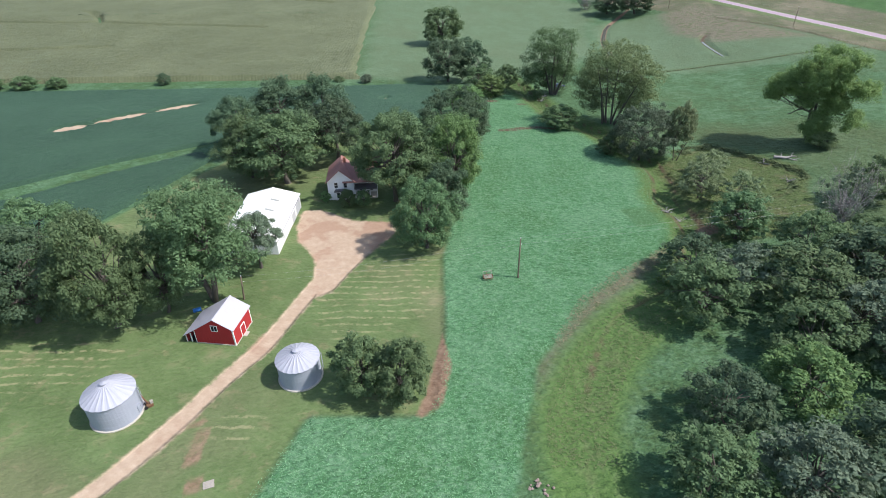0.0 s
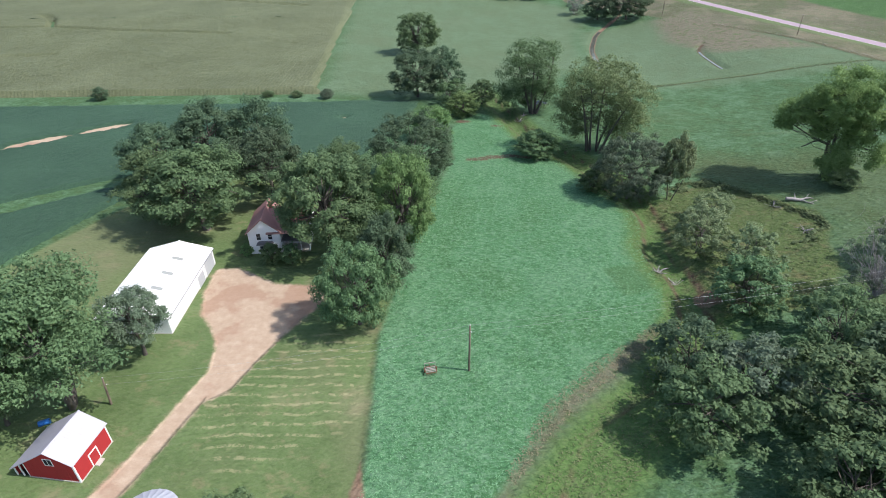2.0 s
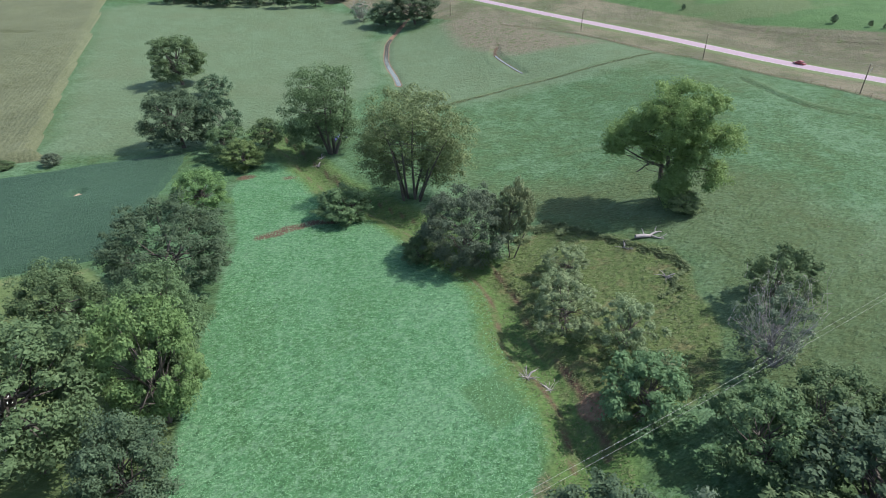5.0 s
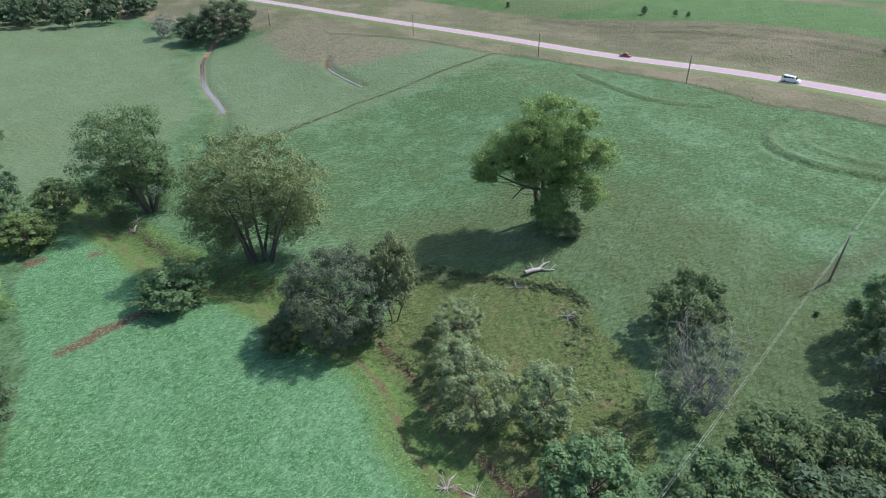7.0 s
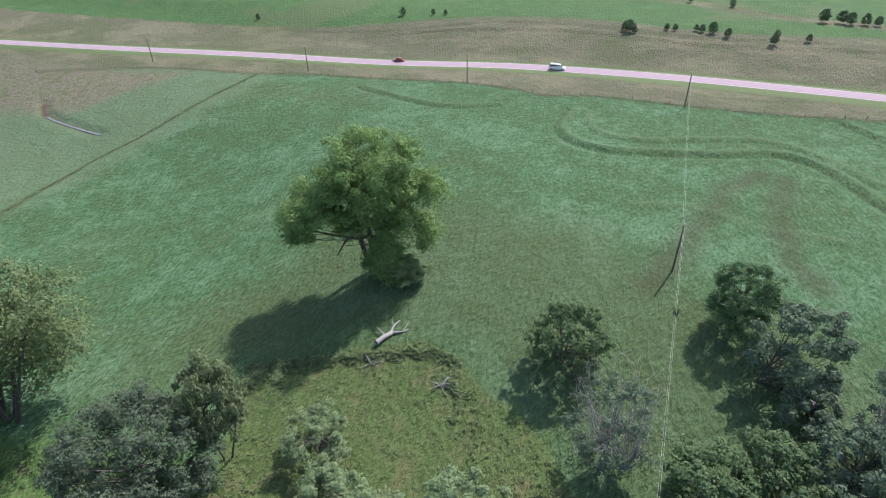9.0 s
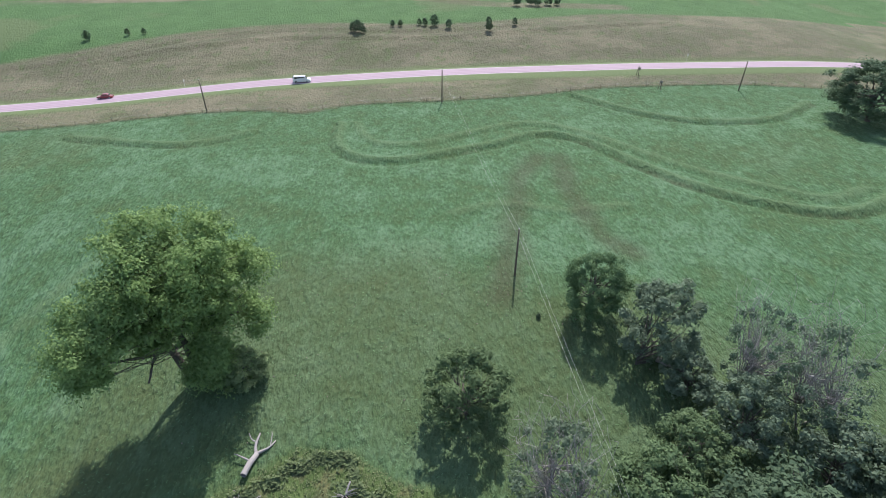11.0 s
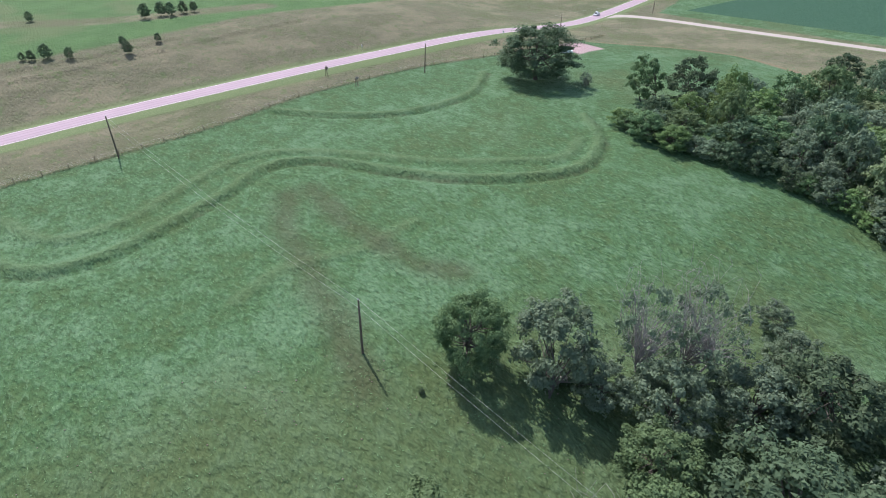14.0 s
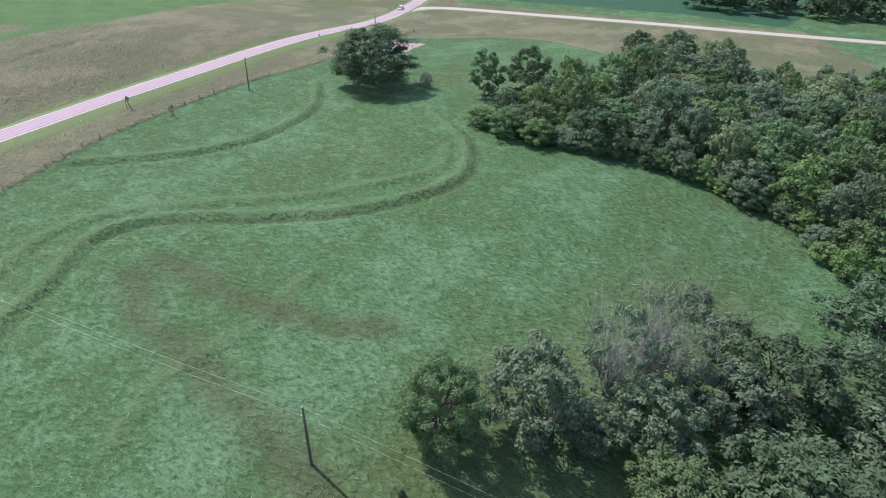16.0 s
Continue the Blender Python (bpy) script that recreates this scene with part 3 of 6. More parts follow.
def tufts(name, xs, ys, size, tall, material, label, seed, blades=1, category="grass", broad=0.10):
    """Many small tufts of slanting blades, as one mesh."""
    rng = np.random.default_rng(seed)
    n = len(xs)
    x, y = np.repeat(xs, blades) + rng.normal(0, size * 0.5, n * blades), np.repeat(ys, blades) + rng.normal(0, size * 0.5, n * blades)
    z = land(x, y) - 0.03
    k = n * blades
    s = size * (0.5 + rng.random(k))[:, None]
    nrm = rng.normal(0, 0.42, (k, 3))
    nrm[:, 2] = 1.0
    nrm /= np.linalg.norm(nrm, axis=1, keepdims=True)
    u = np.cross(nrm, rng.normal(size=(k, 3)))
    u /= np.linalg.norm(u, axis=1, keepdims=True)
    v = np.cross(nrm, u)
    c = np.stack([x, y, z + tall * (0.25 + 0.75 * rng.random(k))], -1)
    p0, p1, p2 = c - u * s * 0.4 - v * s * broad, c + u * s * 0.7, c - u * s * 0.3 + v * s * broad
    me = bpy.data.meshes.new(name)
    me.vertices.add(k * 3)
    me.vertices.foreach_set("co", np.stack([p0, p1, p2], 1).ravel())
    fill_faces(me, np.arange(k * 3).reshape(-1, 3))
    me.materials.append(material)
    return tagged(new(name, me), label, category, kind="stuff")


def grass_material(name, dark, light):
    m, nt, b = mat(name, 0.7, 0, 0.2)
    r = nt.nodes.new("ShaderNodeNewGeometry").outputs["Random Per Island"]
    n = noise_tex(nt, 0.12, 3)
    nt.links.new(mix(nt, calc(nt, "MULTIPLY_ADD", r, 0.6, calc(nt, "MULTIPLY", n, 0.4)), dark, light), b.inputs["Base Color"])
    return m


def random_spots(rng, x0, x1, y0, y1, n, keep):
    x, y = rng.uniform(x0, x1, n), rng.uniform(y0, y1, n)
    ok = keep(x, y)
    return x[ok], y[ok]


HAY_GRASS = grass_material("hay_grass", (0.090, 0.215, 0.095), (0.200, 0.370, 0.205))
PASTURE_GRASS = grass_material("pasture_grass", (0.085, 0.165, 0.068), (0.165, 0.280, 0.145))
DUN_GRASS = grass_material("dun_roadside_grass", (0.140, 0.128, 0.075), (0.240, 0.212, 0.138))
WEED_LEAF = grass_material("rank_weeds", (0.085, 0.112, 0.046), (0.150, 0.170, 0.085))
DARK_WEED = grass_material("dark_thistles", (0.060, 0.092, 0.038), (0.130, 0.165, 0.076))
grass_rng = np.random.default_rng(33)
hx, hy = random_spots(grass_rng, -30, 64, 0, 236, 190000, lambda x, y: (in_area(x, y, HAY) > 0.5) & (np.abs(to_path(x, y, CREEK_S)) > 3.5))
tufts("hay_grass", hx, hy, 0.36, 0.16, HAY_GRASS, "thick blue-green hay regrowth in the meadow", 41)
px_, py_ = random_spots(grass_rng, 78, 235, -20, 290, 60000, lambda x, y: (to_path(x, y, FENCE_S) * FENCE_SIDE > 1) & (in_area(x, y, THICKET) < 0) & (in_area(x, y, [(160, 10), (60, 30), (0, -50), (150, -60)]) < 0))
tufts("pasture_grass", px_, py_, 0.36, 0.12, PASTURE_GRASS, "grazed pasture grass with uneven tufts", 42)
vx, vy = random_spots(grass_rng, 195, 300, -40, 330, 60000, lambda x, y: (to_path(x, y, FENCE_S) * FENCE_SIDE < -0.3) & (to_path(x, y, RIDGE_S) < 0) & (np.abs(to_path(x, y, ROAD_S)) > 8))
tufts("dry_roadside_grass", vx, vy, 0.5, 0.25, DUN_GRASS, "dry dun grass on the road bank", 43)
wx, wy = random_spots(grass_rng, 15, 100, 50, 265, 120000, lambda x, y: np.maximum(in_area(x, y, THICKET), 5.0 - np.abs(to_path(x, y, CREEK_S))) > 0)
tufts("creek_weeds", wx[:30000], wy[:30000], 0.24, 0.26, WEED_LEAF, "rank weeds along the creek", 44, 2, "weeds", 0.25)
tx_, ty_ = random_spots(grass_rng, 60, 100, 105, 163, 420, lambda x, y: (in_area(x, y, THICKET) > 0) & (in_area(x, y, THICKET) < 9))
tufts("creek_weeds", tx_, ty_, 0.30, 0.45, DARK_WEED, "dark broad-leaved weeds in the thicket", 47, 10, "weeds", 0.25)
row_x, row_y = random_spots(grass_rng, 68, 200, 250, 275, 26000, lambda x, y: np.abs(to_path(x, y, OLD_ROW)) < 0.6)
tufts("old_fence_row", row_x, row_y, 0.40, 0.35, WEED_LEAF, "uncut weeds along an old fence row", 50, 3, "weeds", 0.25)
rim_x, rim_y = random_spots(grass_rng, 60, 100, 120, 165, 60000, lambda x, y: (np.abs(in_area(x, y, HOLLOW) + 0.9 * np.sin(x * 0.9 + y * 0.4) + 0.6 * np.sin(y * 1.7 - x * 0.6) - 0.3) < 0.7) & (y > 130) & (x > 70))
tufts("rim_weeds", rim_x, rim_y, 0.45, 0.45, DARK_WEED, "dark ragged weeds on the rim of the hollow", 49, 3, "weeds", 0.3)
bx_, by_ = random_spots(grass_rng, 20, 50, 75, 106, 9000, lambda x, y: in_area(x, y, BANK) > 0)
tufts("bank_grass", bx_, by_, 0.40, 0.35, DUN_GRASS, "tall dun grass on the creek bank", 48, 2)


# ---- trees ----
def leaf_material(name, dark, light, dull=0.0):
    m, nt, b = mat(name, 0.65, 0, 0.12)
    r = nt.nodes.new("ShaderNodeNewGeometry").outputs["Random Per Island"]
    n, fine = noise_tex(nt, 6.0, 3), noise_tex(nt, 95.0, 2, 0.7)
    f = calc(nt, "MULTIPLY_ADD", r, 0.38, calc(nt, "MULTIPLY_ADD", n, 0.55, calc(nt, "MULTIPLY_ADD", fine, 0.75, -0.33)), clamp=True)
    col = mix(nt, f, dark, light)
    o = object_random(nt)
    hs = nt.nodes.new("ShaderNodeHueSaturation")
    nt.links.new(col, hs.inputs["Color"])
    nt.links.new(calc(nt, "MULTIPLY_ADD", o, 0.035, 0.492), hs.inputs["Hue"])
    nt.links.new(calc(nt, "MULTIPLY_ADD", o, 0.30, 0.88), hs.inputs["Value"])
    hs.inputs["Saturation"].default_value = 1.0 - dull
    nt.links.new(hs.outputs[0], b.inputs["Base Color"])
    tr = nt.nodes.new("ShaderNodeBsdfTranslucent")
    nt.links.new(hs.outputs[0], tr.inputs["Color"])
    mx = node(nt, "ShaderNodeMixShader")
    mx.inputs[0].default_value = 0.35
    nt.links.new(b.outputs[0], mx.inputs[1])
    nt.links.new(tr.outputs[0], mx.inputs[2])
    nt.links.new(mx.outputs[0], nt.nodes["Material Output"].inputs["Surface"])
    return m


LEAF = {
    "mid": leaf_material("leaf_mid_green", (0.067, 0.112, 0.051), (0.171, 0.245, 0.122)),
    "dark": leaf_material("leaf_dark_green", (0.053, 0.087, 0.051), (0.127, 0.180, 0.106)),
    "bright": leaf_material("leaf_bright_green", (0.086, 0.147, 0.051), (0.206, 0.295, 0.122)),
    "sun": leaf_material("leaf_sunlit_yellow_green", (0.109, 0.181, 0.059), (0.267, 0.370, 0.145)),
    "yellow": leaf_material("leaf_yellow_green", (0.098, 0.127, 0.056), (0.228, 0.276, 0.135)),
    "willow": leaf_material("leaf_olive_willow", (0.125, 0.160, 0.078), (0.270, 0.325, 0.185)),
    "twiggy": leaf_material("leaf_dull_grey_green", (0.077, 0.108, 0.072), (0.161, 0.209, 0.143)),
    "grey": leaf_material("leaf_grey_green", (0.092, 0.132, 0.085), (0.193, 0.248, 0.171)),
}
BARK = plain("bark", (0.088, 0.078, 0.068), 0.9, 0, 2.5, 0.35, 0.6)
DEADWOOD = plain("bleached_deadwood", (0.29, 0.265, 0.265), 0.85, 0, 3.0, 0.25, 0.4)


def tubes_mesh(name, runs, sides=7):
    """Tapered tubes along runs of (point, radius)."""
    verts, faces = [], []
    for run in runs:
        base = len(verts)
        for j, (p, r) in enumerate(run):
            a = Vector(run[min(j + 1, len(run) - 1)][0]) - Vector(run[max(j - 1, 0)][0])
            a = a.normalized() if a.length > 1e-6 else Vector((0, 0, 1))
            u = a.orthogonal().normalized()
            v = a.cross(u)
            for k in range(sides):
                t = 2 * math.pi * k / sides
                verts.append(Vector(p) + (u * math.cos(t) + v * math.sin(t)) * r)
        for j in range(len(run) - 1):
            for k in range(sides):
                a, b_ = base + j * sides + k, base + j * sides + (k + 1) % sides
                faces.append((a, b_, b_ + sides, a + sides))
        faces.append(tuple(base + (len(run) - 1) * sides + k for k in range(sides)))
    me = bpy.data.meshes.new(name)
    me.from_pydata([tuple(v) for v in verts], [], faces)
    smooth_faces(me)
    return me


def limb(rng, start, end, r0, r1, bend=0.12, n=5):
    s, e = Vector(start), Vector(end)
    ln = (e - s).length
    off = Vector(rng.normal(0, bend * ln, 3))
    off2 = Vector(rng.normal(0, bend * 0.5 * ln, 3))
    run = []
    for k in range(n):
        t = k / (n - 1)
        p = s.lerp(e, t) + off * (math.sin(math.pi * t) * 0.6) + off2 * (math.sin(2 * math.pi * t) * 0.4)
        run.append((p, r0 + (r1 - r0) * t ** 0.8))
    return run


def leaves_mesh(name, rng, centres, radii, per, size, flat=0.8, droop=0.0):
    """Small folded leaf sprays on and in the round clumps of a crown."""
    n = len(centres)
    pts = np.repeat(np.array(centres), per, axis=0)
    rad = np.repeat(np.array(radii), per)
    d = rng.normal(size=(n * per, 3))
    d /= np.linalg.norm(d, axis=1, keepdims=True)
    d[:, 2] = np.where(d[:, 2] < -0.35, -d[:, 2], d[:, 2])
    fall = rng.random(n * per) ** 0.4
    reach = 0.8 + 0.3 * rng.random(n * per) + 0.35 * rng.random(n * per) ** 6
    warp = np.repeat(rng.uniform(0.7, 1.35, (n, 3)), per, axis=0)
    loc = pts + d * (rad * fall * reach)[:, None] * warp * np.array([1, 1, flat])
    nrm = d + rng.normal(0, 0.45, (n * per, 3)) + np.array([0, 0, 0.35])
    nrm /= np.linalg.norm(nrm, axis=1, keepdims=True)
    u = np.cross(nrm, rng.normal(size=(n * per, 3)))
    u /= np.linalg.norm(u, axis=1, keepdims=True)
    v = np.cross(nrm, u)
    s = size * (0.6 + 0.8 * rng.random(n * per))[:, None]
    w = s * (0.45 + 0.25 * rng.random((n * per, 1)))
    tri = np.stack([loc - u * s * 0.5 - v * w * 0.5, loc + u * s * 0.62 + nrm * s * 0.12, loc - u * s * 0.3 + v * w * 0.75], 1)
    me = bpy.data.meshes.new(name)
    me.vertices.add(n * per * 3)
    me.vertices.foreach_set("co", tri.ravel())
    fill_faces(me, np.arange(n * per * 3).reshape(-1, 3))
    return me


def tree_shape(seed, lobes=34, per=170, leaf=0.062, crown_low=0.22, trunk=0.026, top_narrow=0.35, dead=0.0, stems=1, spread=1.0, lobe=0.30, gap=0.0, inner=0.50):
    """A tree one metre high with a crown one half metre in radius: (trunk mesh, crown mesh)."""
    rng = np.random.default_rng(seed)
    runs, centres, radii = [], [], []
    mid_z, half_z = (1 + crown_low) / 2, (1 - crown_low) / 2
    bases = [(0.0, 0.0)] if stems == 1 else [(0.05 * math.cos(a), 0.05 * math.sin(a)) for a in np.linspace(0, 6.28, stems, endpoint=False)]
    forks = []
    for bx, by in bases:
        lean = rng.normal(0, 0.03 if stems == 1 else 0.1, 2)
        fork = Vector((bx + lean[0], by + lean[1], crown_low + 0.12))
        runs.append(limb(rng, (bx, by, -0.02), fork, trunk * 1.25 / stems ** 0.4, trunk * 0.8 / stems ** 0.4, 0.05))
        runs[-1][0] = (runs[-1][0][0], runs[-1][0][1] * 1.35)
        forks.append(fork)
    for k in range(lobes):
        ang = 2.4 * k + rng.normal(0, 0.4)
        zz = -0.85 + 1.75 * ((k + 0.5) / lobes) + rng.normal(0, 0.07)
        zz = max(-0.95, min(0.88, zz))
        ring = math.sqrt(max(0.03, 1 - zz * zz)) * (1 - top_narrow * max(0, zz))
        low_in = inner * (1 - 0.9 * max(0.0, zz) ** 2)
        rr = ring * (low_in + (0.88 - low_in) * rng.random() ** 0.6) * spread
        c = Vector((0.5 * rr * math.cos(ang), 0.5 * rr * math.sin(ang), mid_z + half_z * zz * 0.86))
        c += Vector(rng.normal(0, 0.04, 3))
        if rng.random() >= gap:
            centres.append(tuple(c))
            radii.append(0.5 * lobe * (0.5 + 0.85 * rng.random()))
        if k % (4 if lobes < 200 else 14) == 0:
            f = forks[k % len(forks)]
            start = f.lerp(Vector((f.x * 0.6, f.y * 0.6, mid_z + 0.15)), rng.random() * 0.7)
            runs.append(limb(rng, start, c, trunk * 0.42, trunk * 0.08, 0.1, 4))
    for k in range(int(dead * 40)):
        a, f = rng.random() * 6.28, forks[k % len(forks)]
        e = Vector((0.5 * math.cos(a) * (0.4 + 0.6 * rng.random()), 0.5 * math.sin(a) * (0.4 + 0.6 * rng.random()), 0.55 + 0.5 * rng.random()))
        run = limb(rng, f, e, trunk * 0.34, trunk * 0.05, 0.16, 5)
        runs.append(run)
        for j in range(5):
            p = Vector(run[1 + j % 4][0])
            runs.append(limb(rng, p, p + Vector(rng.normal(0, 0.08, 3)) + Vector((0, 0, 0.05)), trunk * 0.12, trunk * 0.04, 0.12, 3))
    wood = tubes_mesh("trunk", runs, 5)
    crown = leaves_mesh("crown", rng, centres, radii, per, leaf) if centres else None
    return wood, crown


def clumped_tree(seed, clumps, stems, per, leaf, trunk=0.03, bare=(), lobe=0.075, shown=1.0):
    """A tree one metre high built of crown masses (x, y, z, rx, ry, rz, lobes) on forking stems (base x, base y, top x, y, z)."""
    rng = np.random.default_rng(seed)
    runs, centres, radii = [], [], []
    for bx, by, tx, ty, tz in stems:
        runs.append(limb(rng, (bx, by, -0.02), (tx, ty, tz), trunk, trunk * 0.3, 0.05, 7))
    for a, b_ in bare:
        runs.append(limb(rng, a, b_, trunk * 0.45, trunk * 0.15, 0.08, 6))
    for x, y, z, rx, ry, rz, n in clumps:
        for k in range(n):
            d = rng.normal(size=3)
            d /= np.linalg.norm(d)
            d *= rng.random() ** 0.4
            c = (x + d[0] * rx, y + d[1] * ry, z + d[2] * rz)
            centres.append(c)
            radii.append(lobe * (0.55 + 0.9 * rng.random()))
            if k % 5 == 0:
                st = runs[rng.integers(len(stems))]
                joints = [p for p, r in st[2:]]
                p = min(joints, key=lambda q: (Vector(q) - Vector(c)).length + 0.6 * max(0, q[2] - c[2] + 0.05))
                runs.append(limb(rng, p, c, trunk * 0.22 * shown, trunk * 0.05, 0.1, 4))
    return tubes_mesh("trunk", runs, 5), leaves_mesh("crown", rng, centres, radii, per, leaf)


